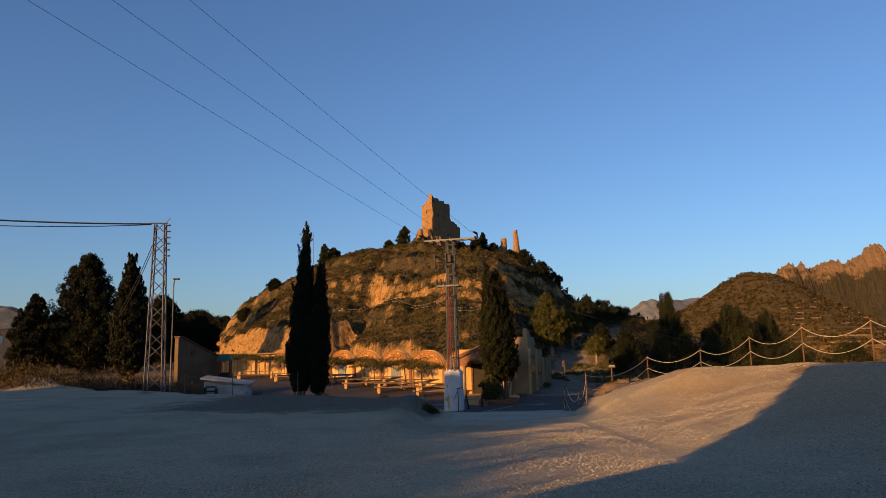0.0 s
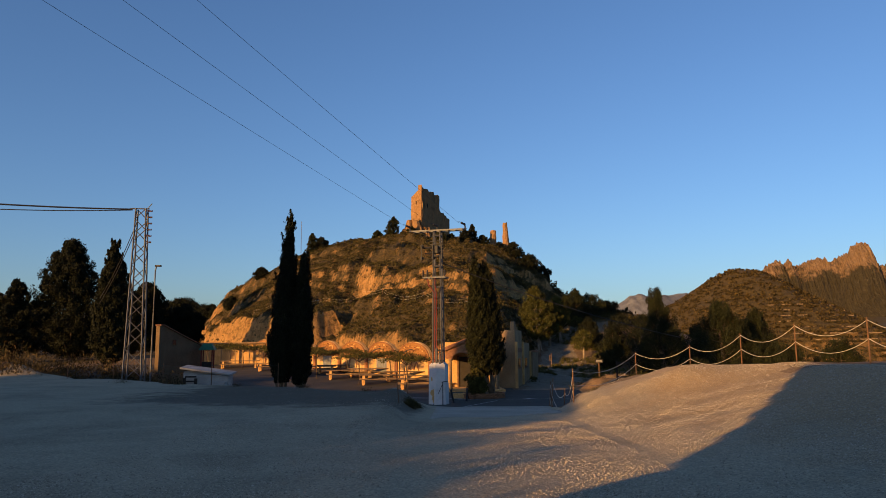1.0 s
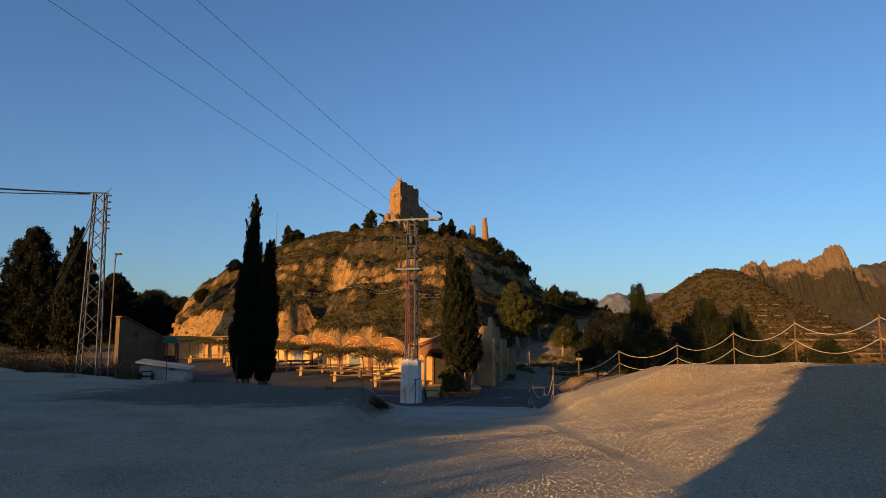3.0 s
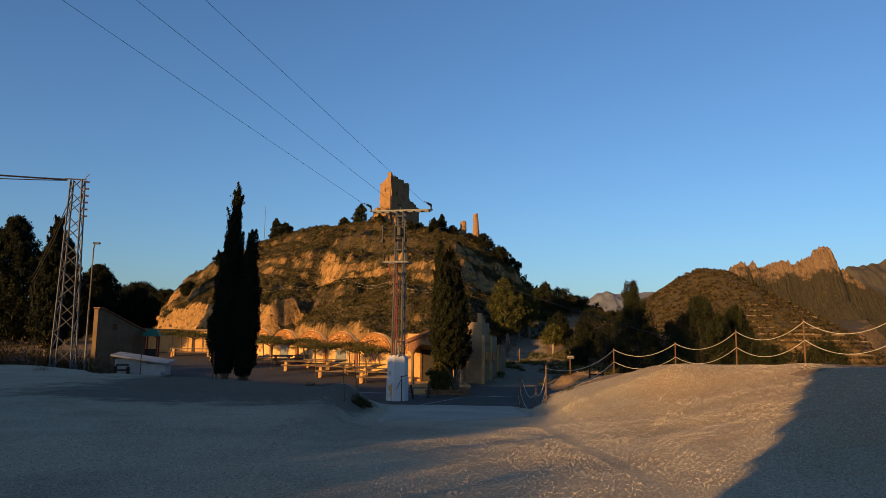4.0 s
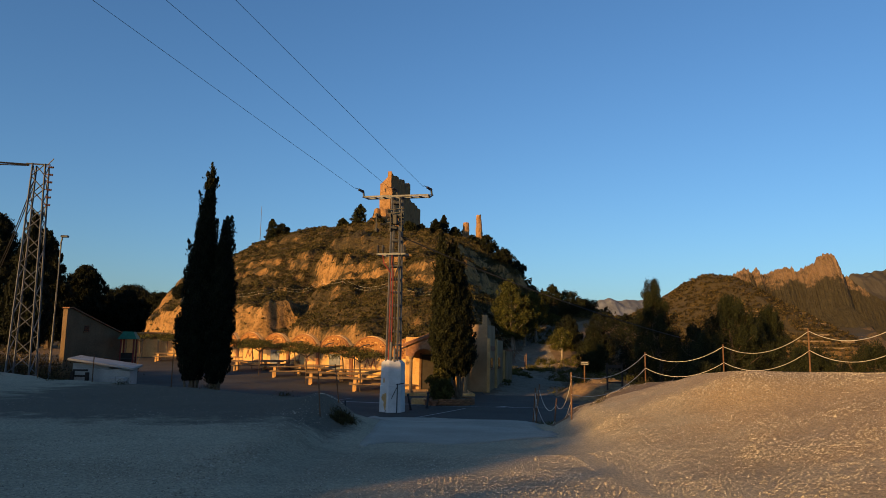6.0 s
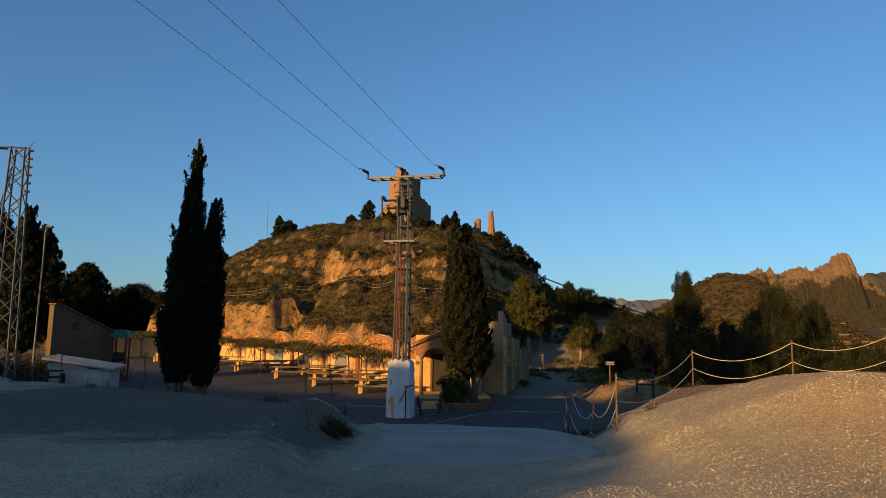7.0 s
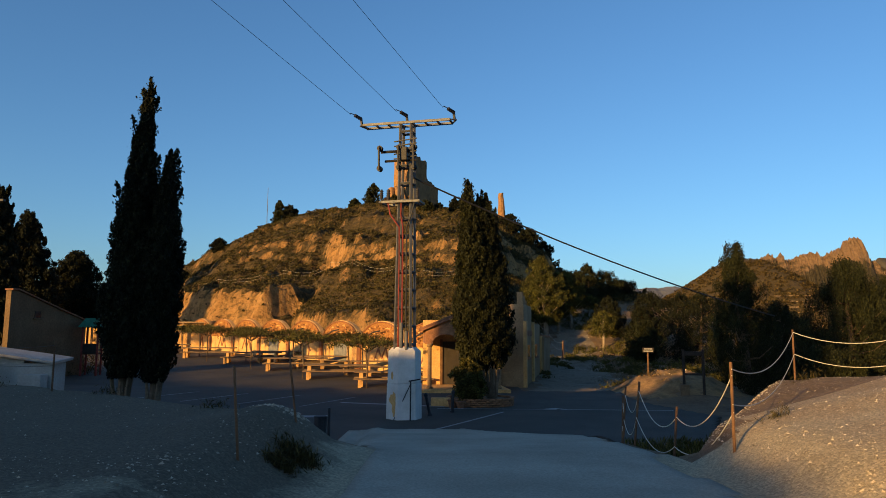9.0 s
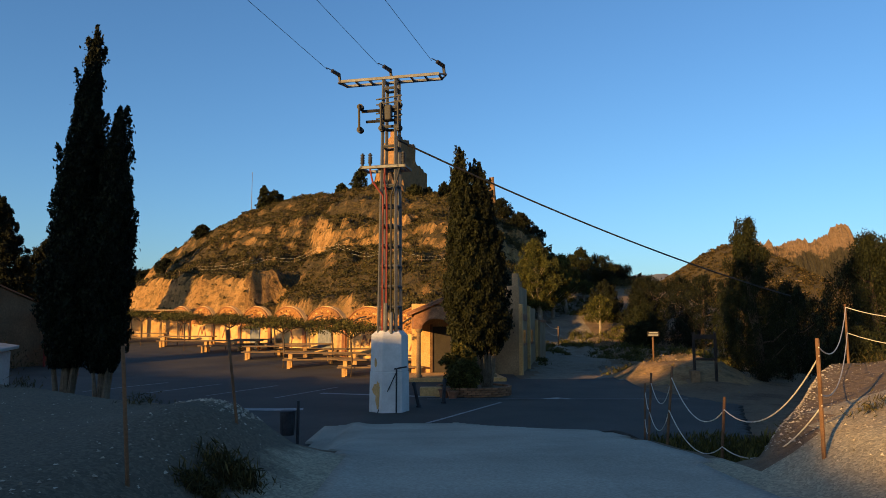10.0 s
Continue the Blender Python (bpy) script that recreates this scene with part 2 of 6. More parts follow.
def tube(bm, pts, r, sides=6):
    """A round tube along a line of points, closed at its ends."""
    rings = []
    n = len(pts)
    rad = r if isinstance(r, (list, tuple)) else [r] * n
    for i, p in enumerate(pts):
        d = (Vector(pts[min(i + 1, n - 1)]) - Vector(pts[max(i - 1, 0)])).normalized()
        s = d.cross(Vector((0, 0, 1)))
        s = Vector((1, 0, 0)) if s.length < 1e-3 else s.normalized()
        u = s.cross(d)
        rings.append([bm.verts.new(Vector(p) + (s * math.cos(k * math.tau / sides) + u * math.sin(k * math.tau / sides)) * rad[i]) for k in range(sides)])
    for a, b in zip(rings, rings[1:]):
        for k in range(sides):
            bm.faces.new((a[k], a[(k + 1) % sides], b[(k + 1) % sides], b[k]))
    bm.faces.new(rings[0][::-1])
    bm.faces.new(rings[-1])
    return bm


def sagging(a, b, sag, n=12):
    a, b = Vector(a), Vector(b)
    return [a.lerp(b, i / n) - Vector((0, 0, sag * 4 * (i / n) * (1 - i / n))) for i in range(n + 1)]


def blades(rng, centres, size, flat=0.0, long=1.8):
    """Many small leaf blades (diamonds) at the centres: vertices and faces."""
    n = len(centres)
    u = rng.normal(size=(n, 3))
    u[:, 2] += flat
    u /= np.linalg.norm(u, axis=1)[:, None]
    w = rng.normal(size=(n, 3))
    w = np.cross(u, w)
    w /= np.linalg.norm(w, axis=1)[:, None]
    s = (size * rng.uniform(0.6, 1.4, n))[:, None]
    v = np.stack([centres - u * s * long / 2, centres + w * s * 0.5, centres + u * s * long / 2, centres - w * s * 0.5], 1).reshape(-1, 3)
    f = np.arange(n * 4).reshape(n, 4)
    return v, f


# ---- the ground: one sheet ----
def sm(a, b, x):
    t = np.clip((np.asarray(x, float) - a) / (b - a), 0, 1)
    return t * t * (3 - 2 * t)


def wob(x, y, s, seed=0.0):
    """A cheap smooth waviness, -1 to 1."""
    x, y = x / s + seed * 1.7, y / s - seed * 2.3
    return (np.sin(x * 1.3 + 1.1 * np.sin(y * 0.9 + seed)) + np.sin(y * 1.7 + 1.3 * np.sin(x * 1.1 - seed)) + np.sin((x + y) * 0.83 + 0.7 * np.sin((x - y) * 1.9))) / 3


def rim_y(x):
    return np.interp(x, [-60, -27, -19.5, -17, -13, -10, -8, -5.5, -2.5, -1], [64, 43.5, 37.6, 35.6, 31.6, 29.6, 28, 26.3, 23.6, 23.2])


def edge_y(x):
    return 23.1 + (x - 4.3) * 1.55


CREST_X = [-70, -52, -46, -43, -40, -30, -26, -22, -17, -11, 2, 9, 13.6, 15.6, 19.5, 24.4, 29, 40, 60, 100]
CREST_Z = [-3, -2, 2.6, 7.5, 11.5, 15.7, 18.2, 19.6, 20.5, 20.6, 19.6, 17.0, 14.6, 11.6, 9.2, 7.0, 4.6, 1, -3, -8]


def foot_y(x):
    return np.interp(x, [-60, -42, -37, -33, -29, -20, -15.6, -13.8, -9, 0, 4, 9, 14, 30], [114, 108, 101, 88, 81, 75, 73.2, 74.2, 66.5, 56.8, 58, 75, 84, 92])


def plaza_z(x, y):
    return -2.37 + 0.05 * np.maximum(0, y - 48) - 0.012 * np.clip(y - 34, -6, 10) * 0


def ground_z(x, y, rough=True):
    x, y = np.asarray(x, float), np.asarray(y, float)
    # gravel lot, ramp in the middle
    lane = np.interp(y, [-80, -3.6, 3, 7.7, 12.9, 15.4, 20, 24, 28, 32, 34], [-0.9, -0.92, -0.98, -1.13, -1.30, -1.44, -1.54, -1.66, -2.03, -2.30, -2.37])
    left = np.interp(y, [-80, 0, 12, 20], [-0.9, -0.95, -1.05, -1.06])
    side = sm(-0.9, -2.0 - 0.4 * wob(y, x, 2.0), x) * sm(8, 18, y)
    z = lane * (1 - side) + left * side
    right = np.interp(y, [-20, 0, 10, 15, 18, 21.6, 25, 28.3, 32], [-0.5, -0.3, 0.0, 0.1, 0.02, -0.13, -0.5, -0.84, -1.5])
    k = np.clip((x - 3.4) / 6.2, 0, 1.0)
    k = k * (0.55 + 0.45 * k)
    steep = 0.25 * sm(3.8, 4.8, x) + 0.75 * np.clip((x - 4.2) / 3.2, 0, 1)
    w = sm(16.5, 20.5, y)
    k = k * (1 - w) + steep * w
    z = z * (1 - k) + right * k
    # lot surface waviness
    z = z + 0.05 * wob(x, y, 2.3) * sm(1.5, 4, np.abs(x - 0.7)) + 0.02 * wob(x, y, 0.7, 2)
    z = z + (0.045 * wob(x, y, 0.8, 41) - 0.06 * np.abs(wob(x, y * 0.7, 1.3, 42))) * sm(3.8, 5.2, x) * sm(8, 12, y)
    # plaza and road below the rim
    low = plaza_z(x, y)
    up = np.interp(y, [46, 58, 66, 82, 95], [0, 0.15, 1.0, 5.2, 8.0]) * sm(3.5, 6, x)
    low = low + np.maximum(up - 0.05 * np.maximum(0, y - 48) * sm(3.5, 6, x), 0)
    low = low + (0.30 * wob(x, y, 2.6, 31) + 0.16 * wob(x, y, 0.9, 32)) * sm(46.5, 49, y) * sm(5, 7, x)
    drop_l = sm(0.0, 3.2, y - rim_y(x) + 0.5 * wob(x, y, 1.7)) * sm(-0.7, -1.5, x)
    drop_m = sm(28, 33, y) * (x > -1.6) * (x < 4.2)
    drop_r = sm(0.0, 1.7, y - edge_y(x) + 0.35 * wob(x, y, 1.1)) * sm(3.9, 4.5, x)
    d = np.maximum(np.maximum(drop_l, drop_r), drop_m)
    z = z * (1 - d) + low * d
    # heap beside the ramp, and the dirt bank by the sign
    z = z + 0.30 * np.exp(-(((x + 1.5) / 0.85) ** 2 + ((y - 22.8) / 1.5) ** 2))
    z = z + 1.05 * np.exp(-(((x - 10.7) / 2.3) ** 2 + ((y - 45.6) / 3.4) ** 2) ** 1.8) * (1 + 0.16 * wob(x, y, 1.1) - 0.28 * np.abs(wob(x, y, 0.7, 4)))
    # brushy mound beyond the rim, round the foot of the lattice tower
    z = z + 1.5 * np.exp(-(((x + 28.5) / 5.5) ** 2 + ((y - 48) / 3.5) ** 2)) * (1 + 0.25 * wob(x, y, 1.4, 51))
    # valley beyond the fence on one side, low land on the other
    fx = np.interp(y, [0, 15, 28.3, 34, 60, 80], [11.5, 11.4, 8.6, 12.5, 15, 18])
    valley = sm(0, 26, x - fx)
    z = z - 7.0 * valley - 5.0 * sm(30, 140, x)
    # castle hill
    fy = foot_y(x) + 0.8 * wob(x, y, 5.0) + 0.45 * wob(x, y * 0.3, 1.2, 4) + 0.22 * wob(x, y * 0.4, 0.45, 9)
    crest = np.interp(x, CREST_X, CREST_Z)
    s = (y - fy) / (122 - fy)
    lift = 0.035 * wob(x, y, 9.0, 1) + 0.02 * wob(x, y, 3.1, 3)
    s2 = s + lift * sm(0.1, 0.25, s)
    p = np.interp(s2, [0, 0.03, 0.07, 0.15, 0.235, 0.265, 0.36, 0.41, 0.56, 0.60, 0.80, 0.84, 1.0],
                  [0, 0.02, 0.15, 0.22, 0.335, 0.345, 0.42, 0.56, 0.64, 0.75, 0.86, 0.94, 1.0])
    cliff = np.interp(s2, [0, 0.01, 0.06, 0.20, 0.24, 0.40, 0.50, 0.70, 0.78, 1.0],
                      [0, 0.04, 0.27, 0.32, 0.36, 0.46, 0.62, 0.75, 0.88, 1.0])
    wl = sm(-16.4, -18.0, x - 1.2 * np.clip(y - 75, -3, 3.2) + 0.4 * wob(x, y, 1.3, 16)) * sm(-40, -35, x)
    p = p * (1 - wl) + cliff * wl
    foot = np.minimum(plaza_z(x, np.minimum(y, 75)), 0.0)
    hill = foot + (crest - foot) * p
    hill = np.where(s > 1, crest - 14 * sm(1.15, 2.6, s), hill)
    hill = hill + (0.45 * wob(x, y, 4.2, 5) + 0.22 * wob(x, y, 1.6, 7) + 0.10 * wob(x, y, 0.7, 8)
                   - 0.75 * np.abs(wob(x, y * 0.6, 3.0, 11)) - 0.42 * np.abs(wob(x, y * 0.6, 1.25, 12)) - 0.30 * np.abs(wob(x, y, 0.55, 13)) - 0.35 * np.abs(wob(x * 1.3, y * 0.5, 0.8, 17)) + 0.62 - 0.5 * np.abs(wob(x, y * 0.25, 0.9, 15))) * sm(0.01, 0.08, s)
    # beds of rock: the slope breaks into uneven ledges
    q = hill / 1.5 + 0.9 * wob(x, y, 7.0, 21) + 0.35 * wob(x, y, 2.0, 22)
    fr = q - np.floor(q)
    hill = hill + 1.5 * (sm(0.55, 0.95, fr) - fr) * (0.05 + 0.42 * sm(-0.2, 0.6, wob(x, y, 5.0, 23))) * sm(0.06, 0.14, s) * (1 - wl * 0.2)
    on = sm(0.0, 0.02, s) * (crest > foot)
    z = np.where(on > 0, np.maximum(z, z * (1 - on) + hill * on), z)
    # rolling country further off
    far = np.hypot(x, y)
    z = z + (9 * wob(x, y, 90, 2) + 4 * wob(x, y, 37, 6)) * sm(170, 420, far)
    # unseen high ground added behind and left of the lot to cast evening shade
    uu = x * math.cos(SUN_AZ) - y * math.sin(SUN_AZ)
    ss = x * math.sin(SUN_AZ) + y * math.cos(SUN_AZ)
    ridge = np.interp(uu, [-52, -48, -45, -41, -30, -27.6, -20.8, -19.2, -14.2, -13.2, -12.4, -11, -10, -9, -8.3, -7.6, -5, -1.8, 2], [0, 7.0, 6.6, 6.3, 6.4, 7.4, 7.4, 12.8, 12.8, 6.6, 5.6, 4.95, 4.55, 4.15, 3.8, 3.65, 3.3, 2.9, 2.7]) * sm(6, 3, uu) * np.exp(-((ss + 23) / 8.0) ** 2)
    shade_knoll = 11.5 * np.exp(-((uu + 27.2) / 2.1) ** 4) * np.exp(-((ss + 10) / 6.0) ** 2)
    z = z + ridge + shade_knoll
    return z


def axis(lo, hi, fine_lo, fine_hi, d, grow=1.09):
    a = list(np.arange(fine_lo, fine_hi, d))
    s = d
    while a[-1] < hi:
        s *= grow
        a.append(a[-1] + s)
    s = d
    while a[0] > lo:
        s *= grow
        a.insert(0, a[0] - s)
    return np.array(a)


def sheet(name, xs, ys, zf, material, smooth=True):
    X, Y = np.meshgrid(xs, ys)
    Z = zf(X, Y)
    nx, ny = len(xs), len(ys)
    i = (np.arange(ny - 1)[:, None] * nx + np.arange(nx - 1)[None, :]).ravel()
    me = bpy.data.meshes.new(name)
    v = np.stack([X, Y, Z], -1).reshape(-1, 3)
    f = np.stack([i, i + 1, i + nx + 1, i + nx], 1)
    me.vertices.add(len(v))
    me.vertices.foreach_set("co", v.ravel())
    me.loops.add(f.size)
    me.loops.foreach_set("vertex_index", f.ravel())
    me.polygons.add(len(f))
    me.polygons.foreach_set("loop_start", np.arange(0, f.size, 4))
    me.polygons.foreach_set("use_smooth", [smooth] * len(f))
    me.update(calc_edges=True)
    me.materials.append(material)
    return me


gx = axis(-1800, 2600, -46, 24, 0.34, 1.07)
gy = np.concatenate([axis(-900, 30, -8, 30, 0.34, 1.12)[:-1], axis(30, 150, 30, 84, 0.36, 1.012), ])
gy = np.concatenate([gy, axis(gy[-1] + 1, 3200, gy[-1] + 1, gy[-1] + 2, 1.0, 1.045)])
gy = np.unique(np.round(np.concatenate([gy[(gy < -44) | (gy > -8)], np.arange(-44, -8, 0.9)]), 3))
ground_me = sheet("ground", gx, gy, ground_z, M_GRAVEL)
ground_me.materials.append(M_HILL)
ground_me.materials.append(M_EARTH)
ground_me.materials.append(M_TRACK)
ground_me.materials.append(M_SOIL)
cx = np.zeros(len(ground_me.polygons) * 3)
ground_me.polygons.foreach_get("center", cx)
cx = cx.reshape(-1, 3)
lotmask = (cx[:, 1] < rim_y(cx[:, 0]) + 0.6) & (cx[:, 0] < 10.9) & (cx[:, 0] > -30) & ((cx[:, 1] < edge_y(cx[:, 0])) | (cx[:, 0] < 4.1)) & (cx[:, 1] > -30)
near = (cx[:, 1] < foot_y(cx[:, 0]) + 0.5) & (np.abs(cx[:, 0]) < 45)
edge_x = np.interp(cx[:, 1], [0, 8, 15, 21.5, 25, 28.3], [11.0, 10.9, 10.4, 9.8, 9.3, 7.9]) - 0.7 + 0.6 * wob(cx[:, 0], cx[:, 1], 0.9)
lotmask &= ~((cx[:, 0] > edge_x) & (cx[:, 1] > 2))
lotmask &= ~((cx[:, 0] > 4.2) & (cx[:, 1] > edge_y(cx[:, 0]) - 0.5 + 0.5 * wob(cx[:, 0], cx[:, 1], 0.8)))
track_x = np.interp(cx[:, 1], [44, 52, 58, 66, 74, 84], [7.2, 7.6, 8.2, 9.6, 11.0, 12.4]) + 0.35 * wob(cx[:, 0], cx[:, 1], 1.2, 61)
track = (np.abs(cx[:, 0] - track_x) < np.interp(cx[:, 1], [44, 56, 84], [3.0, 2.0, 1.3])) & (cx[:, 1] > 44) & (cx[:, 1] < 84)
track |= (np.abs(cx[:, 1] - 50.2 - 0.12 * (cx[:, 0] - 8) - 0.4 * wob(cx[:, 0], cx[:, 1], 1.5, 62)) < 1.5) & (cx[:, 0] > 7) & (cx[:, 0] < 17)
mound = ((cx[:, 0] - 10.6) / 2.6) ** 2 + ((cx[:, 1] - 45.6) / 3.8) ** 2 < 1.1 + 0.3 * wob(cx[:, 0], cx[:, 1], 0.8, 63)
idx = np.where(lotmask, 0, np.where(mound, 4, np.where(track, 3, np.where(near, 2, 1)))).astype(np.int32)
ground_me.polygons.foreach_set("material_index", idx)
ground_me.polygons.foreach_set("use_smooth", idx != 1)
tagged(new("ground", ground_me), "pale gravel lot, bare earth and scrubby hillsides in low evening sun", "ground", kind="structure")


def G(x, y):
    return float(ground_z(np.array([x]), np.array([y]))[0])


# asphalt plaza and road, concrete ramp: thin sheets on the ground
def laid(name, xs, ys, keep, lift, material, label, fade=None):
    X, Y = np.meshgrid(xs, ys)
    Z = ground_z(X, Y) + lift * (1 if fade is None else 0.14 + 0.86 * sm(fade[0], fade[1], Y))
    nx = len(xs)
    v = np.stack([X, Y, Z], -1).reshape(-1, 3)
    C = (v.reshape(len(ys), nx, 3)[:-1, :-1] + v.reshape(len(ys), nx, 3)[1:, 1:]) / 2
    ok = keep(C[..., 0], C[..., 1])
    j, i = np.nonzero(ok)
    a = j * nx + i
    f = np.stack([a, a + 1, a + nx + 1, a + nx], 1)
    used = np.unique(f)
    re = np.full(len(v), -1)
    re[used] = np.arange(len(used))
    me = mesh_of(name, v[used], re[f], material, True)
    bm = bmesh.new()
    bm.from_mesh(me)
    rim = [e for e in bm.edges if e.is_boundary]
    ext = bmesh.ops.extrude_edge_only(bm, edges=rim)
    bmesh.ops.translate(bm, vec=(0, 0, -0.22), verts=[q for q in ext["geom"] if isinstance(q, bmesh.types.BMVert)])
    bm.to_mesh(me)
    bm.free()
    ob = new(name, me)
    return tagged(ob, label, name, kind="structure")


def on_road(x, y):
    w = 0.12 * wob(x, y, 1.3)
    plaza = (x < 4.0) & (x > -40) & (y > np.where(x < -1.7, rim_y(x) + 3.4, 29.3) + w) & (y < foot_y(x) - 1.2)
    road = (x >= 4.0 - 0.01) & (y > np.maximum(28.3 - (x - 4) * 0.05, np.where(x > 6.5, 29 + (x - 6.5) * 2.6, 0)) + w) & (x < np.interp(y, [28, 36, 40, 46], [9.9, 9.1, 8.1, 7.7]) + w) & (y < 46 + w * 2)
    return plaza | road


def on_ramp(x, y):
    w = 0.10 * wob(x, y, 0.9)
    return (y > 18.0 + 0.7 * wob(x, y, 0.8) + 1.1 * np.maximum(0, x - 1.2)) & (x > -0.45 - np.clip(y - 23.5, 0, 6) * 0.25 + w) & (x < 3.7 + w) & (y < 31.6 + 0.12 * (x + 1) - np.maximum(0, x - 1) * 1.15)


laid("road", np.arange(-40, 13, 0.16), np.arange(26, 76, 0.16), on_road, 0.05, M_ASPHALT, "dark worn asphalt of the plaza and road")
laid("pavement", np.arange(-3, 4.4, 0.15), np.arange(16, 32.6, 0.15), on_ramp, 0.085, M_CONCRETE, "pale concrete ramp down to the plaza", (23, 29.5))


# unseen plain wall added behind the lot; its shadow stands for the car's
def shade_frame(u, s):
    return (u * math.cos(SUN_AZ) + s * math.sin(SUN_AZ), -u * math.sin(SUN_AZ) + s * math.cos(SUN_AZ))


bm = bmesh.new()
box(bm, 0.6, 18, -0.15, 0.15, -0.6, 4.6, 0.02)
for k in range(8):
    box(bm, 0.6 - 0.22 * (k + 1) + 0.15, 0.62, -0.15, 0.15, 1.0 + 0.45 * k, 1.0 + 0.45 * (k + 1), 0.0)
wall = part("shade_wall", bm, M_WHITE, None)
wx, wy = shade_frame(-2.3, -8.0)
wall.matrix_world = pose(wx, wy, G(wx, wy), 0, 0, -math.degrees(SUN_AZ))
tagged(wall, "unseen plain wall added behind the lot to cast shade", "wall", kind="structure")


# ---- far country ----
def ridge_mesh(name, xs, tops, y0, depth, base, material, seed, jag=0.05, n=150, rows=26, steep=1.1):
    X = np.linspace(xs[0], xs[-1], n)
    H = np.interp(X, xs, tops) + (tops[len(tops) // 2] - base) * (jag * 0.35 if steep < 1.5 else 0.008) * (wob(X, X * 0.3, depth * 0.03, seed) + 0.6 * wob(X, X * 0.7, depth * 0.012, seed + 2))
    V = []
    crisp = np.random.default_rng(int(seed) + 90)
    if steep > 1.5:
        H = H + crisp.normal(size=n) * 1.3 + 2.2 * wob(X, X * 0.5, 5.0, seed + 5)
    for t in np.linspace(0, 1, rows):
        k = t / 0.55 if t <= 0.55 else 1 - (t - 0.55) / 0.45 * 0.9
        k = min(1.0, max(k, 0))
        k = float(np.interp(k, [0, 0.45, 0.82, 0.93, 1], [0, 0.30, 0.60, 0.93, 1])) if steep > 1.5 else k ** steep
        yy = np.full(n, t * depth)
        zz = base + (H - base) * k
        rough = 0
        for q, amp in ((0.30, 1.6), (0.13, 1.0), (0.055, 0.6), (0.024, 0.35)):
            rough = rough + amp * ((0.45 if steep < 1.5 else 0.04) - np.abs(wob(X + 0.3 * yy, yy * 0.6, depth * q, seed + 7 * q)))
        zz = zz + (H - base) * jag * rough * (1 - 0.75 * (abs(t - 0.55) < 0.03)) * min(1, k * 3)
        if steep > 1.5 and k < 0.99:
            zz = zz + crisp.normal(size=n) * 2.0 * k - 1.5 * k
        V.append(np.stack([X, y0 + (t - 0.55) * depth + 0 * X, zz], 1))
    V = np.concatenate(V)
    i = (np.arange(rows - 1)[:, None] * n + np.arange(n - 1)[None, :]).ravel()
    return mesh_of(name, V, np.stack([i, i + 1, i + n + 1, i + n], 1), material, False)


def crag_material(name, rock, scrub, split, soft, scale):
    """Bare rock on the upper crags, scrub on the lower slopes, mixed by broken patches."""
    m, nt, b = nodes_of(name, 0.95)
    co = coords(nt)
    sep = nt.nodes.new("ShaderNodeSeparateXYZ")
    nt.links.new(co, sep.inputs[0])
    n1, n2 = noise_tex(nt, scale, 8, 0.7, co), noise_tex(nt, scale * 6, 6, 0.7, co)
    mr = nt.nodes.new("ShaderNodeMapRange")
    nt.links.new(sep.outputs["Z"], mr.inputs["Value"])
    mr.inputs["From Min"].default_value, mr.inputs["From Max"].default_value = split - soft, split + soft
    add = nt.nodes.new("ShaderNodeMath")
    add.operation = "MULTIPLY_ADD"
    nt.links.new(n1.outputs["Fac"], add.inputs[0])
    add.inputs[1].default_value = 1.6
    nt.links.new(mr.outputs[0], add.inputs[2])
    fac = ramp(nt, add.outputs[0], [(0.99, (0, 0, 0)), (1.0, (1, 1, 1))])
    fac.color_ramp.elements[0].position = 0.85
    sub = nt.nodes.new("ShaderNodeMath")
    sub.operation = "SUBTRACT"
    nt.links.new(add.outputs[0], sub.inputs[0])
    sub.inputs[1].default_value = 0.5
    nt.links.new(sub.outputs[0], fac.inputs["Fac"])
    c_rock = ramp(nt, n2.outputs["Fac"], [(0.3, tuple(c * 0.6 for c in rock)), (0.7, rock)]).outputs["Color"]
    c_scrub = ramp(nt, n2.outputs["Fac"], [(0.3, tuple(c * 0.5 for c in scrub)), (0.7, scrub)]).outputs["Color"]
    nt.links.new(mixer(nt, fac.outputs["Color"], c_scrub, c_rock), b.inputs["Base Color"])
    bumped(nt, b, n2.outputs["Fac"], 0.9, 0.25 / scale)
    return m


M_CRAG = crag_material("far_crag_rock", (0.23, 0.15, 0.088), (0.05, 0.042, 0.024), 100, 45, 0.03)
M_FARBROWN = surface("distant_brown_slope", (0.034, 0.030, 0.024), (0.064, 0.055, 0.042), 0.008, 0.04, 0.95, bump=0.7, dist=8.0)
# the bluish grey puts distance haze into the rock colour
M_FARBLUE = surface("haze_blue_rock", (0.075, 0.085, 0.11), (0.14, 0.145, 0.165), 0.004, 0.02, 0.95, bump=0.8, dist=15.0)
# dark blue base colour holds the shade and haze of the far slope
M_FARDARK = surface("distant_shade_blue", (0.05, 0.06, 0.075), (0.08, 0.09, 0.105), 0.006, 0.03, 0.95, bump=0.6, dist=8.0)


def far_ridge(name, pts, y0, depth, base, material, seed, label, jag=0.05, **kw):
    xs, tops = [p[0] for p in pts], [p[1] for p in pts]
    return tagged(new(name, ridge_mesh(name, xs, tops, y0, depth, base, material, seed, jag, **kw)), label, "mountain", kind="structure")


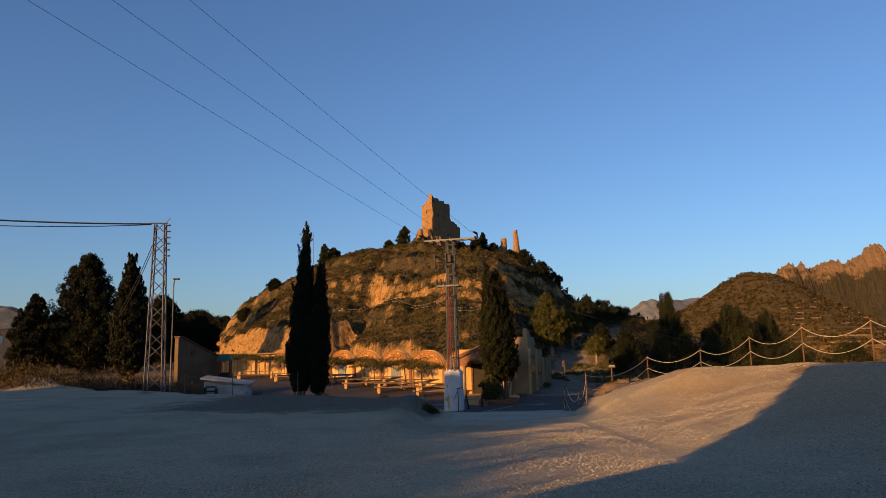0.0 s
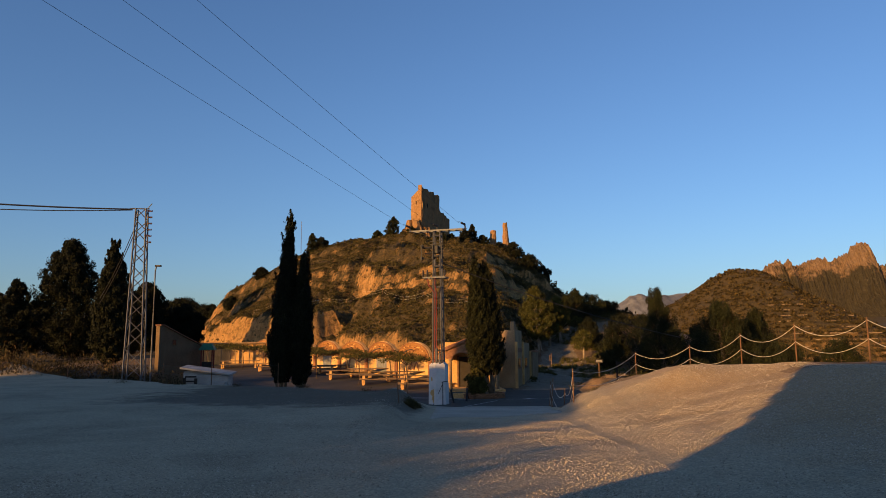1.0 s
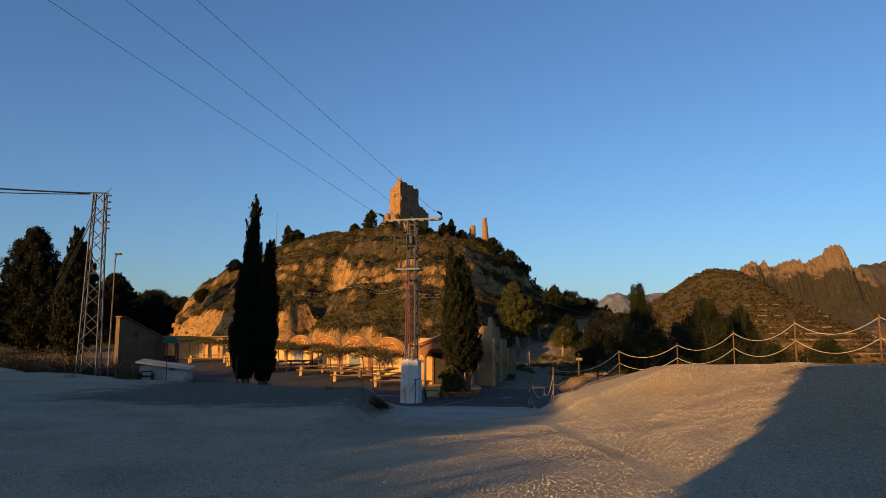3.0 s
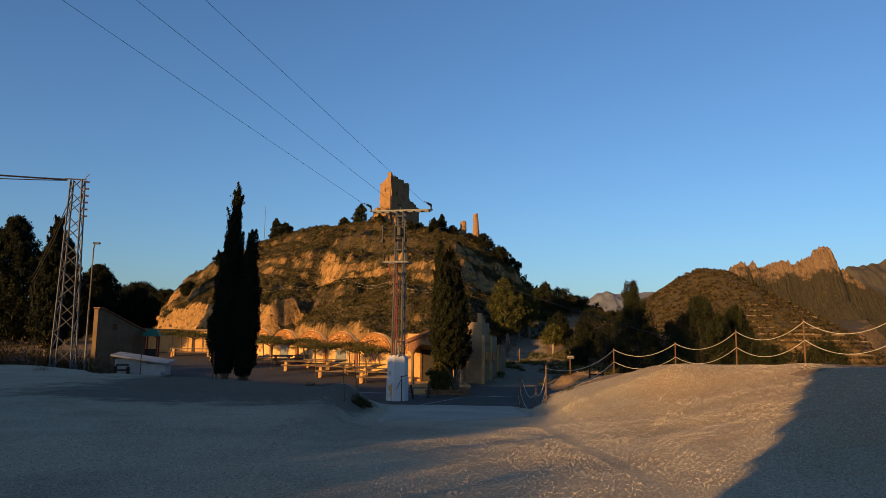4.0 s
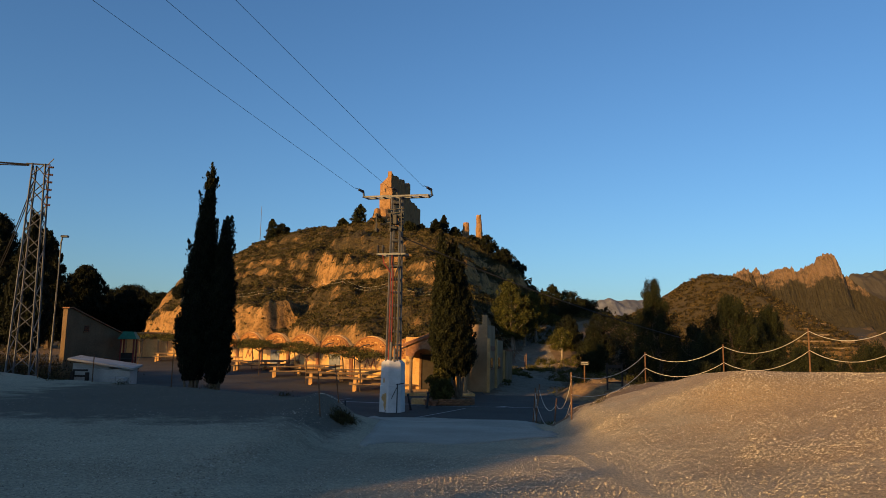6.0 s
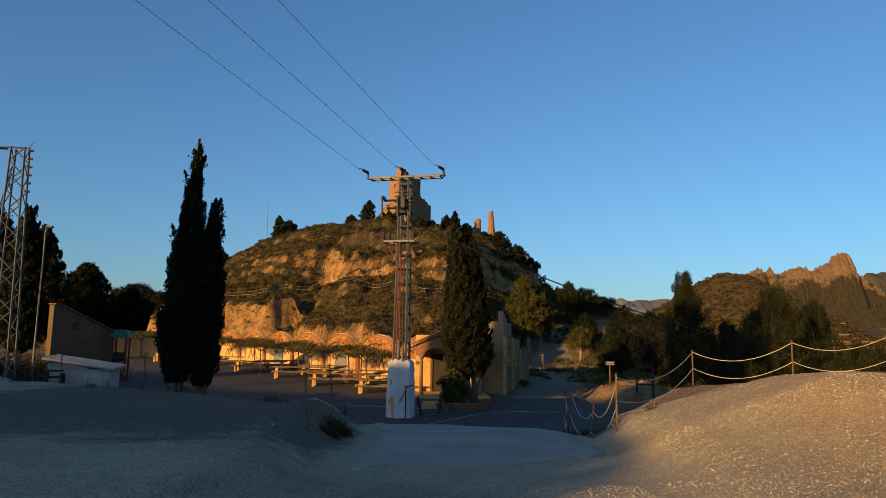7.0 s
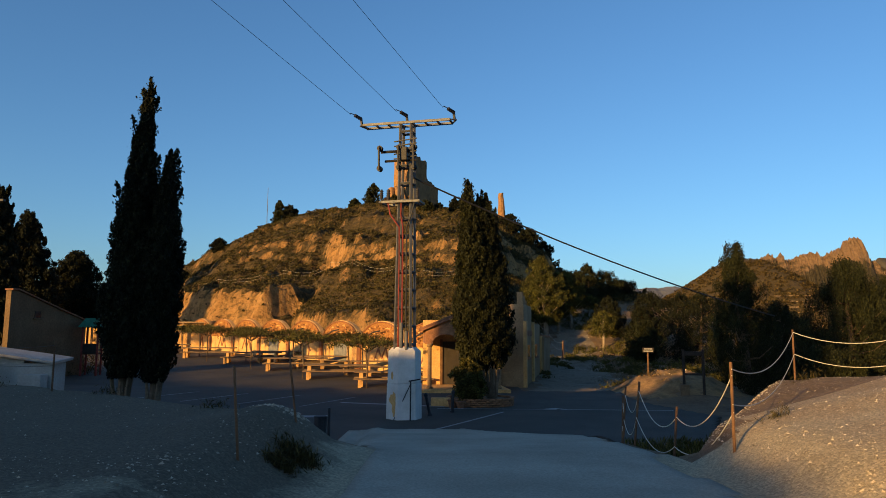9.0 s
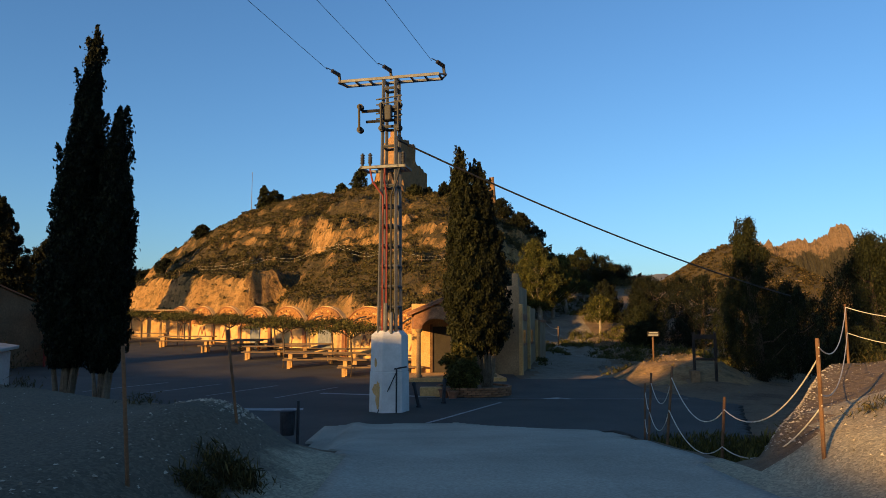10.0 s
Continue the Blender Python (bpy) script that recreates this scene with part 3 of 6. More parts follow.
far_ridge("mountain_crag", [(330, 0), (418, 60), (446, 98), (467, 118), (476, 127), (487, 132), (499, 130), (505, 137), (512, 128), (521, 127), (530, 133), (544, 137), (562, 136), (566, 130), (584, 138), (598, 142), (601, 151), (612, 157), (624, 159), (630, 155), (633, 145), (636, 130), (648, 124), (663, 110), (697, 88), (749, 58), (860, 10)],
          1100, 420, -40, M_CRAG, 1, "jagged rocky mountain crest glowing in evening light", 0.075, n=420, rows=90, steep=1.9)
far_ridge("mountain_shoulder", [(640, -20), (801, 75), (868, 150), (893, 169), (931, 178), (978, 188), (1054, 208), (1152, 192), (1300, 130), (1500, 40)],
          1500, 500, -40, M_FARBROWN, 2, "dark brown scrub-covered mountain slope", 0.06, n=260, rows=50)
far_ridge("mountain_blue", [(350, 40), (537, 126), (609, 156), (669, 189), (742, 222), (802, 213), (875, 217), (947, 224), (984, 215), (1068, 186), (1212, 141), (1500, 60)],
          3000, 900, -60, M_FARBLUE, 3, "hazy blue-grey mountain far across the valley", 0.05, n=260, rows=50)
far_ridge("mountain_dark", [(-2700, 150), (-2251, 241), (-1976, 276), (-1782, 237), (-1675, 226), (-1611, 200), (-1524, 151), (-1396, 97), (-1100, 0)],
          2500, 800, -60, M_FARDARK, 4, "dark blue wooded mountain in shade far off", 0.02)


# rounded hill across the valley, its lower half stepped with dry-stone terraces
def dome_z(x, y):
    r = np.hypot((x - 119) / np.where(x < 119, 1.25, 1.0), (y - 300) / 1.7)
    d = 32.2 - np.interp(r, [0, 5, 9, 14, 18.5, 23, 30, 45, 62], [0, 0.6, 2.7, 6.3, 9.8, 13.3, 18, 29, 50]) + 0.6 * wob(x, y, 14, 4) - 0.8 * np.abs(wob(x, y, 6, 5)) - 0.5 * np.abs(wob(x, y, 2.4, 6))
    step = 1.5
    q = d / step
    ter = (np.floor(q) + sm(0.72, 1.0, q - np.floor(q))) * step
    d = d + (ter - d) * sm(12, 4, d + 5 * wob(x, y, 20, 8)) * sm(85, 115, x)
    return np.where(r > 61, -25, d)


M_TERRACE = hill_material(0.6)
M_TERRACE.name = "terraced_scrub"
dome_me = sheet("terraced_hill", np.arange(30, 205, 0.8), np.arange(210, 330, 0.8), dome_z, M_TERRACE, False)
tagged(new("terraced_hill", dome_me), "rounded scrubby hill with pale dry-stone terraces", "hill", kind="structure")


# ---- trees ----
# lighter copy of the bark: low sun on the stems is in the colour
M_BARK_LIT = surface("sunlit_bark", (0.10, 0.07, 0.045), (0.20, 0.145, 0.095), 4, 22, 0.95, bump=0.9, dist=0.03)
def bumpy_core(rng, prof, h, sides=14, rows=22, jit=0.14):
    """An uneven dark heart of a crown, so that few gaps show through."""
    V, F = [], []
    for j in range(rows + 1):
        t = j / rows
        for i in range(sides):
            a = i / sides * math.tau
            r = prof(t) * (1 + jit * rng.normal())
            V.append((r * math.cos(a), r * math.sin(a), t * h))
    for j in range(rows):
        for i in range(sides):
            a, b = j * sides + i, j * sides + (i + 1) % sides
            F.append((a, b, b + sides, a + sides))
    return np.array(V), F


def cypress(name, at, height, radius, label, seed, count=15000, bare=0.06, lean=(0, 0), leaf=M_CYP, size=0.10, blunt=1.5):
    """A narrow columnar cypress: short trunk, upright flame of small sprays with tufts that stand out."""
    rng = np.random.default_rng(seed)
    top = thing(name, at, label, "tree")
    bm = bmesh.new()
    tube(bm, [(0, 0, -0.15), (0.02, 0.01, height * 0.12), (lean[0] * 0.5, lean[1] * 0.5, height * 0.5), (lean[0], lean[1], height * 0.9)],
         [radius * 0.22, radius * 0.16, radius * 0.1, 0.02], 9)
    part("trunk", bm, M_BARK_LIT, top)
    for k in range(9):
        a = rng.uniform(0, math.tau)
        bm = bmesh.new()
        tube(bm, [(0.12 * math.cos(a), 0.12 * math.sin(a), 0), (radius * 0.35 * math.cos(a), radius * 0.35 * math.sin(a), height * 0.1), (radius * 0.6 * math.cos(a), radius * 0.6 * math.sin(a), height * 0.22)],
             [0.07, 0.05, 0.02], 6)
        part("stem", bm, M_BARK_LIT, top)

    def prof(t):
        return radius * (np.clip((t - bare * 0.7) / 0.16, 0, 1) ** 0.6) * (1 - np.clip((t - 0.30) / 0.70, 0, 1) ** blunt) + 0.02

    t = bare + (1 - bare) * rng.beta(1.15, 1.35, count)
    ang = rng.uniform(0, math.tau, count)
    # tufts: plumes that leave the outline uneven
    tuft = 1 + 0.20 * np.sin(ang * 3 + t * 21 + seed) * np.sin(t * 47 + ang * 2) + 0.12 * np.sin(ang * 7 - t * 60)
    rad = prof(t) * tuft * np.sqrt(rng.uniform(0.45, 1.08, count))
    c = np.stack([rad * np.cos(ang) + lean[0] * t ** 1.5, rad * np.sin(ang) + lean[1] * t ** 1.5, t * height], 1)
    nplume = 34
    extra = []
    for _ in range(nplume):
        tp, ap = rng.uniform(0.25, 0.97), rng.uniform(0, math.tau)
        m = rng.integers(110, 220)
        u = rng.uniform(0, 1, m)
        rr = float(prof(tp)) * 0.95
        ln = rng.uniform(0.35, 0.8) * (radius / 1.0) ** 0.5
        p0 = np.array([rr * math.cos(ap) + lean[0] * tp ** 1.5, rr * math.sin(ap) + lean[1] * tp ** 1.5, tp * height])
        dirv = np.array([0.28 * math.cos(ap), 0.28 * math.sin(ap), 1.0])
        extra.append(p0 + np.outer(u * ln, dirv) + rng.normal(size=(m, 3)) * (0.09 * (1.1 - u))[:, None])
    c = np.concatenate([c] + extra)
    v1, f1 = blades(rng, c, size, 1.5, 2.2)
    v2, f2 = bumpy_core(rng, lambda q: float(prof(bare + (1 - bare) * q)) * 0.70, height * (0.93 - bare))
    v2[:, 2] += bare * height
    tt = v2[:, 2] / height
    v2[:, 0] += lean[0] * tt ** 1.5
    v2[:, 1] += lean[1] * tt ** 1.5
    me = mesh_of("crown", np.concatenate([v1, v2]), f1.tolist() + [tuple(int(q) + len(v1) for q in f) for f in f2], leaf)
    mesh_part("crown", me, top)
    return top


def round_tree(name, at, height, width, label, seed, leaf=M_PINE, clumps=46, per=170, bare=0.25, bark=M_BARK, size=0.10, shape=1.0, upright=0.3, category="tree", squash=0.62):
    """A pine or broad tree: leaning trunk, limbs, and a crown of separate needle clumps."""
    rng = np.random.default_rng(seed)
    top = thing(name, at, label, category)
    bm = bmesh.new()
    bend = rng.normal(size=2) * 0.05 * height
    trunk = [(0, 0, -0.2), (bend[0] * 0.3, bend[1] * 0.3, height * 0.3), (bend[0] * 0.8, bend[1] * 0.8, height * 0.62), (bend[0], bend[1], height * 0.93)]
    r0 = 0.022 * height + 0.03
    tube(bm, trunk, [r0 * 1.25, r0, r0 * 0.6, r0 * 0.15], 8)
    pts = []

    def env(q):
        return width / 2 * (math.sin(math.pi * min(1, 0.16 + 0.82 * q ** shape)) ** 0.8)

    clumps = int(clumps * 2.2)
    for k in range(clumps):
        t = bare + (1 - bare) * (k + rng.uniform()) / clumps
        s = (t - bare) / (1 - bare)
        a = rng.uniform(0, math.tau)
        r = env(s) * math.sqrt(rng.uniform(0.10, 1.0)) * rng.uniform(0.85, 1.12)
        b = np.array([bend[0] * min(1, t / 0.93), bend[1] * min(1, t / 0.93)])
        c = np.array([b[0] + r * math.cos(a), b[1] + r * math.sin(a), height * t + 0.10 * r])
        size_k = rng.uniform(0.5, 1.0) * (width * 0.085 + 0.06) * (1.15 - 0.45 * s)
        m = max(20, int(per * 0.5))
        q = rng.normal(size=(m, 3))
        q /= np.linalg.norm(q, axis=1)[:, None]
        q *= (rng.uniform(0.1, 1, m) ** 0.5)[:, None] * size_k
        q[:, 2] *= squash + 0.5 * rng.uniform()
        q[:, 2] += 0.5 * size_k * rng.uniform(0, 1, m) ** 3 * 2
        pts.append(c + q)
        if k % 6 == 0:
            zb = max(height * bare * 0.8, c[2] - r * 0.55)
            tube(bm, [(b[0] * 0.7, b[1] * 0.7, zb), tuple((np.array([b[0], b[1], zb]) + c) / 2 + (0, 0, -0.04 * height)), tuple(c)], [r0 * 0.34, r0 * 0.22, r0 * 0.07], 5)
    m = int(clumps * per * 0.16)
    t = rng.uniform(0.04, 0.93, m)
    rr = np.array([env(q) for q in t]) * 0.72 * np.sqrt(rng.uniform(0, 1, m))
    aa = rng.uniform(0, math.tau, m)
    zz = height * (bare + (1 - bare) * t)
    kk = np.minimum(1, zz / height / 0.93)
    pts.append(np.stack([bend[0] * kk + rr * np.cos(aa), bend[1] * kk + rr * np.sin(aa), zz], 1))
    part("trunk", bm, bark, top)
    v, f = blades(rng, np.concatenate(pts), size, upright, 2.4)
    mesh_part("crown", mesh_of("crown", v, f, leaf), top)
    return top


def on_ground(x, y, dz=0.0):
    return (x, y, G(x, y) + dz)


CYP = "cypress"
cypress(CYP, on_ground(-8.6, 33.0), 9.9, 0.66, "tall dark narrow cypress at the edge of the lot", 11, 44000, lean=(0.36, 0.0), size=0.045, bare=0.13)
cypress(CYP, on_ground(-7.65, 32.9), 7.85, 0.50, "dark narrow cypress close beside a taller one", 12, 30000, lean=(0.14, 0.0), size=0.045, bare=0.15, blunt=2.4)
cypress(CYP, on_ground(1.60, 39.2), 8.4, 0.66, "olive-green cypress in a round brick planter", 13, 48000, lean=(-0.34, 0), size=0.045, leaf=M_CYP_LIT, blunt=1.9, bare=0.14)
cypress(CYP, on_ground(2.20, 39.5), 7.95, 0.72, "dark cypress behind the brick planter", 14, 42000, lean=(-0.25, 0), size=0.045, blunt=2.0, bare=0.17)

# ---- ruined castle on the hill ----
def ruin_block(bm, x0, x1, y0, y1, z0, tops, thick=0.9, seed=0, cell=0.7):
    """Four broken masonry walls; tops: height at the corners (front-left, front-right, back-right, back-left)."""
    rng = np.random.default_rng(seed)

    def wall(a, b, za, zb, inward):
        n = max(3, int((Vector(b) - Vector(a)).length / cell))
        outer, inner = [], []
        for i in range(n + 1):
            t = i / n
            p = Vector(a).lerp(Vector(b), t)
            zt = za + (zb - za) * t + rng.normal() * 0.22
            cols_o, cols_i = [], []
            rows = max(3, int((zt - z0) / 0.9))
            for j in range(rows + 1):
                z = z0 + (zt - z0) * j / rows
                bulge = 0.05 * rng.normal() + 0.22 * (1 - j / rows)
                cols_o.append(bm.verts.new((p.x - inward[0] * bulge, p.y - inward[1] * bulge, z)))
                cols_i.append(bm.verts.new((p.x + inward[0] * thick, p.y + inward[1] * thick, z)))
            outer.append(cols_o)
            inner.append(cols_i)
        for i in range(n):
            for cols, flip in ((outer, False), (inner, True)):
                A, B = cols[i], cols[i + 1]
                m = min(len(A), len(B))
                for j in range(m - 1):
                    q = (A[j], B[j], B[j + 1], A[j + 1])
                    bm.faces.new(q[::-1] if flip else q)
                if len(A) > m:
                    bm.faces.new((A[m - 1], B[m - 1], A[m]) if not flip else (A[m], B[m - 1], A[m - 1]))
                if len(B) > m:
                    bm.faces.new((A[m - 1], B[m - 1], B[m]) if not flip else (B[m], B[m - 1], A[m - 1]))
            bm.faces.new((outer[i][-1], outer[i + 1][-1], inner[i + 1][-1], inner[i][-1]))
        for k in (0, n):
            for j in range(min(len(outer[k]), len(inner[k])) - 1):
                bm.faces.new((outer[k][j], inner[k][j], inner[k][j + 1], outer[k][j + 1]))

    wall((x0, y0, 0), (x1, y0, 0), tops[0], tops[1], (0, 1))
    wall((x1, y0, 0), (x1, y1, 0), tops[1], tops[2], (-1, 0))
    wall((x1, y1, 0), (x0, y1, 0), tops[2], tops[3], (0, -1))
    wall((x0, y1, 0), (x0, y0, 0), tops[3], tops[0], (1, 0))
    return bm


castle = thing("castle_ruin", (-6.3, 118.0, 19.6), "ruined square stone keep, one face glowing orange in low sun", "castle", rz=64)
bm = bmesh.new()
ruin_block(bm, 0.0, 6.6, 0.0, 2.1, -1.6, (8.9, 8.5, 8.1, 7.2), 0.7, 3, 0.45)
keep = part("keep", bm, M_RUIN, castle)
# dark boxes on the wall stand for the shade inside the slits
bm = bmesh.new()
box(bm, 1.9, 2.06, -0.14, 0.2, 5.6, 6.3)
part("arrow_slit", bm, M_DOOR, keep)
bm = bmesh.new()
box(bm, -0.14, 0.2, 1.0, 1.14, 5.9, 6.5)
part("arrow_slit", bm, M_DOOR, keep)
bm = bmesh.new()
ruin_block(bm, 6.65, 10.8, 0.15, 2.0, -1.8, (6.1, 4.9, 4.4, 5.4), 0.6, 4, 0.45)
part("annex", bm, M_RUIN, castle, "lower broken wall against the keep")
bm = bmesh.new()
rng = np.random.default_rng(8)
for cx_, cy_, r1, r2, d in ((-0.3, 1.3, 2.5, 1.2, 4.6), (0.6, -0.3, 1.7, 0.6, 3.2), (-1.0, 2.6, 1.5, 0.5, 3.0), (3.4, -0.3, 1.9, 0.7, 2.4), (8.4, 0.0, 1.7, 0.6, 2.4)):
    bmesh.ops.create_cone(bm, cap_ends=True, segments=11, radius1=r1, radius2=r2, depth=d, matrix=Matrix.Translation((cx_, cy_, d / 2 - 1.6)))
bmesh.ops.subdivide_edges(bm, edges=bm.edges[:], cuts=3)
for q in bm.verts:
    q.co += Vector(tuple(rng.normal(size=3) * 0.15))
part("rock_base", bm, M_RUIN, castle, "broken rock under the keep")
for x, y, h, w, zz, lean_ in ((5.95, 121.5, 4.6, 1.35, 16.6, 0.25), (8.55, 121.8, 6.6, 1.15, 16.0, -0.28)):
    bm = bmesh.new()
    rng = np.random.default_rng(int(h * 10))
    rings = []
    for k in range(16):
        t = k / 15
        r = w / 2 * (1.25 - 0.7 * t)
        rings.append([bm.verts.new((r * (1.25 * math.cos(a)) * rng.uniform(0.86, 1.12) + lean_ * t, r * math.sin(a) * rng.uniform(0.86, 1.12), -1.0 + (h + 1.0) * t + rng.normal() * 0.08))
                      for a in np.arange(10) * math.tau / 10])
    for p, q in zip(rings, rings[1:]):
        for k in range(10):
            bm.faces.new((p[k], p[(k + 1) % 10], q[(k + 1) % 10], q[k]))
    bm.faces.new(rings[-1])
    bm.faces.new(rings[0][::-1])
    ob = part("ruined_pillar", bm, M_RUIN, None)
    ob.matrix_world = pose(x, y, zz, 0, 0, 12)
    tagged(ob, "narrow weathered stump of a castle wall on the ridge", "ruin")


# ---- power pole with white concrete base ----
POLE = (-0.74, 34.55, G(-0.74, 34.55) - 0.1)
pole = thing("power_pole", POLE, "steel lattice power pole on a white concrete plinth", "power pole", rz=-13)
bm = bmesh.new()
SIX = pose(0, 0, 0, 0, 0, -5)
bmesh.ops.create_cone(bm, cap_ends=True, segments=6, radius1=0.545, radius2=0.53, depth=1.30, matrix=Matrix.Translation((0, 0, 0.55)) @ SIX)
bmesh.ops.create_cone(bm, cap_ends=True, segments=6, radius1=0.515, radius2=0.50, depth=0.96, matrix=Matrix.Translation((0, 0, 1.68)) @ SIX)
bmesh.ops.create_cone(bm, cap_ends=True, segments=6, radius1=0.50, radius2=0.36, depth=0.12, matrix=Matrix.Translation((0, 0, 2.215)) @ SIX)
bmesh.ops.bevel(bm, geom=bm.edges[:], offset=0.018, segments=2, affect="EDGES", profile=0.5)
part("plinth", bm, M_WHITE, pole, "white rendered concrete plinth with worn and sunlit patches")
# ochre patches: peeled render, with low sun on the plinth in their colour
for k, (z0, z1, w) in enumerate(((0.18, 1.02, 0.10), (0.55, 0.92, 0.16), (1.30, 1.55, 0.05))):
    bm = bmesh.new()
    rngq = np.random.default_rng(70 + k)
    ring = [(w * math.cos(t) * rngq.uniform(0.6, 1.2), (z0 + z1) / 2 + (z1 - z0) / 2 * math.sin(t) * rngq.uniform(0.8, 1.1)) for t in np.arange(14) * math.tau / 14]
    front = [bm.verts.new((x, -0.006, z)) for x, z in ring]
    back = [bm.verts.new((x, 0.02, z)) for x, z in ring]
    bm.faces.new(front[::-1])
    for i in range(14):
        j = (i + 1) % 14
        bm.faces.new((front[i], front[j], back[j], back[i]))
    patch = part("sunlit_peel_patch", bm, M_WALL, pole, "ochre patch of peeled render coloured by low sun")
    patch.matrix_local = pose(0, 0, 0, 0, 0, -35) @ pose(0.10 - 0.06 * k, -0.468 if z1 < 1.2 else -0.447, 0)
H0, H1 = 2.2, 9.25
def half(z):
    return 0.24 - 0.07 * (z - H0) / (H1 - H0)
for sx in (-1, 1):
    for sy in (-1, 1):
        bm = bmesh.new()
        bar(bm, (sx * half(H0), sy * half(H0), H0 - 0.1), (sx * half(H1), sy * half(H1), H1), 0.05, 4)
        part("leg", bm, M_STEEL, pole)
for face in range(4):
    m = pose(0, 0, 0, 0, 0, 90 * face)
    z = H0 + 0.15
    k = 0
    while z < H1 - 0.2:
        z2 = min(z + 0.55, H1)
        bm = bmesh.new()
        a, b = half(z), half(z2)
        bar(bm, m @ Vector((-a, -a, z)), m @ Vector((a, -a, z)), 0.042, 4)
        part("batten", bm, M_STEEL, pole)
        z, k = z2, k + 1
# cross-arm: a flat ladder of two rails, drawn together at its ends
bm = bmesh.new()
for sy in (-1, 1):
    box(bm, -1.42, 1.42, sy * 0.21 - 0.02, sy * 0.21 + 0.02, H1 - 0.06, H1 + 0.02, 0.004)
    bar(bm, (-1.41, sy * 0.21, H1 - 0.02), (-1.58, 0, H1 + 0.02), 0.026, 4)
    bar(bm, (1.41, sy * 0.21, H1 - 0.02), (1.58, 0, H1 + 0.02), 0.026, 4)
for i in range(8):
    x = -1.4 + 2.8 * i / 7
    box(bm, x - 0.02, x + 0.02, -0.20, 0.20, H1 - 0.05, H1 + 0.01)
part("cross_arm", bm, M_STEEL, pole)
POLE_M = Matrix.Translation(POLE) @ pose(0, 0, 0, 0, 0, -13)

for sx, lab in ((-1.52, "end"), (0.0, "middle"), (1.52, "end")):
    bm = bmesh.new()
    bar(bm, (sx, 0, H1), (sx - 0.02, -0.05, H1 + 0.24), 0.045, 5)
    for k in range(4):
        bar(bm, (sx - 0.04 * k, -0.08 - 0.06 * k, H1 + 0.22 + 0.02 * k), (sx - 0.04 * k - 0.02, -0.11 - 0.06 * k, H1 + 0.235 + 0.02 * k), 0.06, 8)
    bar(bm, (sx, -0.05, H1 + 0.29), (sx - 0.26, -0.42, H1 + 0.34), 0.014, 5)
    part("insulator", bm, M_DARKSTEEL, pole)
# fuse switches on a bracket below the arm
bm = bmesh.new()
bar(bm, (-0.75, -0.32, 8.28), (0.38, -0.32, 8.28), 0.045, 4)
bar(bm, (-0.62, -0.32, 7.98), (0.38, -0.32, 7.98), 0.04, 4)
for sx in (-0.3, 0.25):
    bar(bm, (sx, -0.34, 8.28), (sx, 0.2, 8.28), 0.024, 4)
for z in (8.05, 8.2, 8.45, 8.6):
    bar(bm, (-0.34, -0.30, z), (0.40, -0.34, z + 0.06), 0.022, 5)
part("switch_bracket", bm, M_CABLE, pole)
bm = bmesh.new()
box(bm, -0.10, 0.14, -0.50, -0.30, 7.95, 8.38, 0.03)
part("switch_box", bm, M_CABLE, pole, "dark switch mechanism")
for sx in (-0.74, -0.12, 0.36):
    bm = bmesh.new()
    for z in (8.36, 7.72):
        bar(bm, (sx, -0.36, z), (sx, -0.58, z + 0.02), 0.03, 8)
        for k in range(3):
            bar(bm, (sx, -0.38 - 0.06 * k, z), (sx, -0.41 - 0.06 * k, z), 0.085, 10)
    bar(bm, (sx, -0.58, 8.40), (sx + 0.02, -0.60, 7.66), 0.034, 6)
    part("fuse_switch", bm, M_CABLE, pole)
bm = bmesh.new()
box(bm, -0.78, 0.52, -0.36, -0.28, 6.66, 6.74, 0.008)
box(bm, -0.78, 0.52, 0.20, 0.28, 6.66, 6.74, 0.008)
for sx in (-0.74, -0.3, 0.3, 0.48):
    box(bm, sx - 0.03, sx + 0.03, -0.36, 0.28, 6.67, 6.73)
part("lower_bracket", bm, M_STEEL, pole)
for sx in (-0.72, -0.50, 0.44):
    bm = bmesh.new()
    tube(bm, [(sx, -0.3, 6.74), (sx, -0.3, 6.86), (sx, -0.3, 7.10)], [0.03, 0.05, 0.03], 8)
    for k in range(4):
        bar(bm, (sx, -0.3, 6.82 + 0.07 * k), (sx, -0.3, 6.85 + 0.07 * k), 0.06, 10)
    part("surge_arrester", bm, M_DARKSTEEL, pole)
for k, (sx, mat_) in enumerate(((-0.13, M_RED), (-0.02, M_RED), (0.10, M_CABLE))):
    bm = bmesh.new()
    tube(bm, [(-0.5 + 0.42 * k, -0.3, 6.66), (-0.42 + 0.34 * k, -0.33, 6.3), (sx, -0.30, 5.9), (sx, -0.27, 4.2), (sx, -0.26, 2.15)], 0.026, 7)
    part("cable", bm, mat_, pole)
bm = bmesh.new()
tube(bm, [(-0.02, -0.33, 2.1), (-0.02, -0.33, 3.0)], 0.06, 8)
tube(bm, [(0.14, -0.33, 2.05), (0.14, -0.33, 2.75)], 0.05, 8)
part("conduit", bm, M_STEEL, pole)
bm = bmesh.new()
bar(bm, (-0.24, -0.47, 0.02), (0.32, -0.455, 1.18), 0.014, 6)
bar(bm, (0.33, -0.46, 0.05), (0.33, -0.455, 1.30), 0.022, 6)
bar(bm, (0.27, -0.46, 1.28), (0.60, -0.40, 1.34), 0.022, 6)
part("earth_conduit", bm, M_DARKSTEEL, pole, "dark pipe and stay on the plinth")

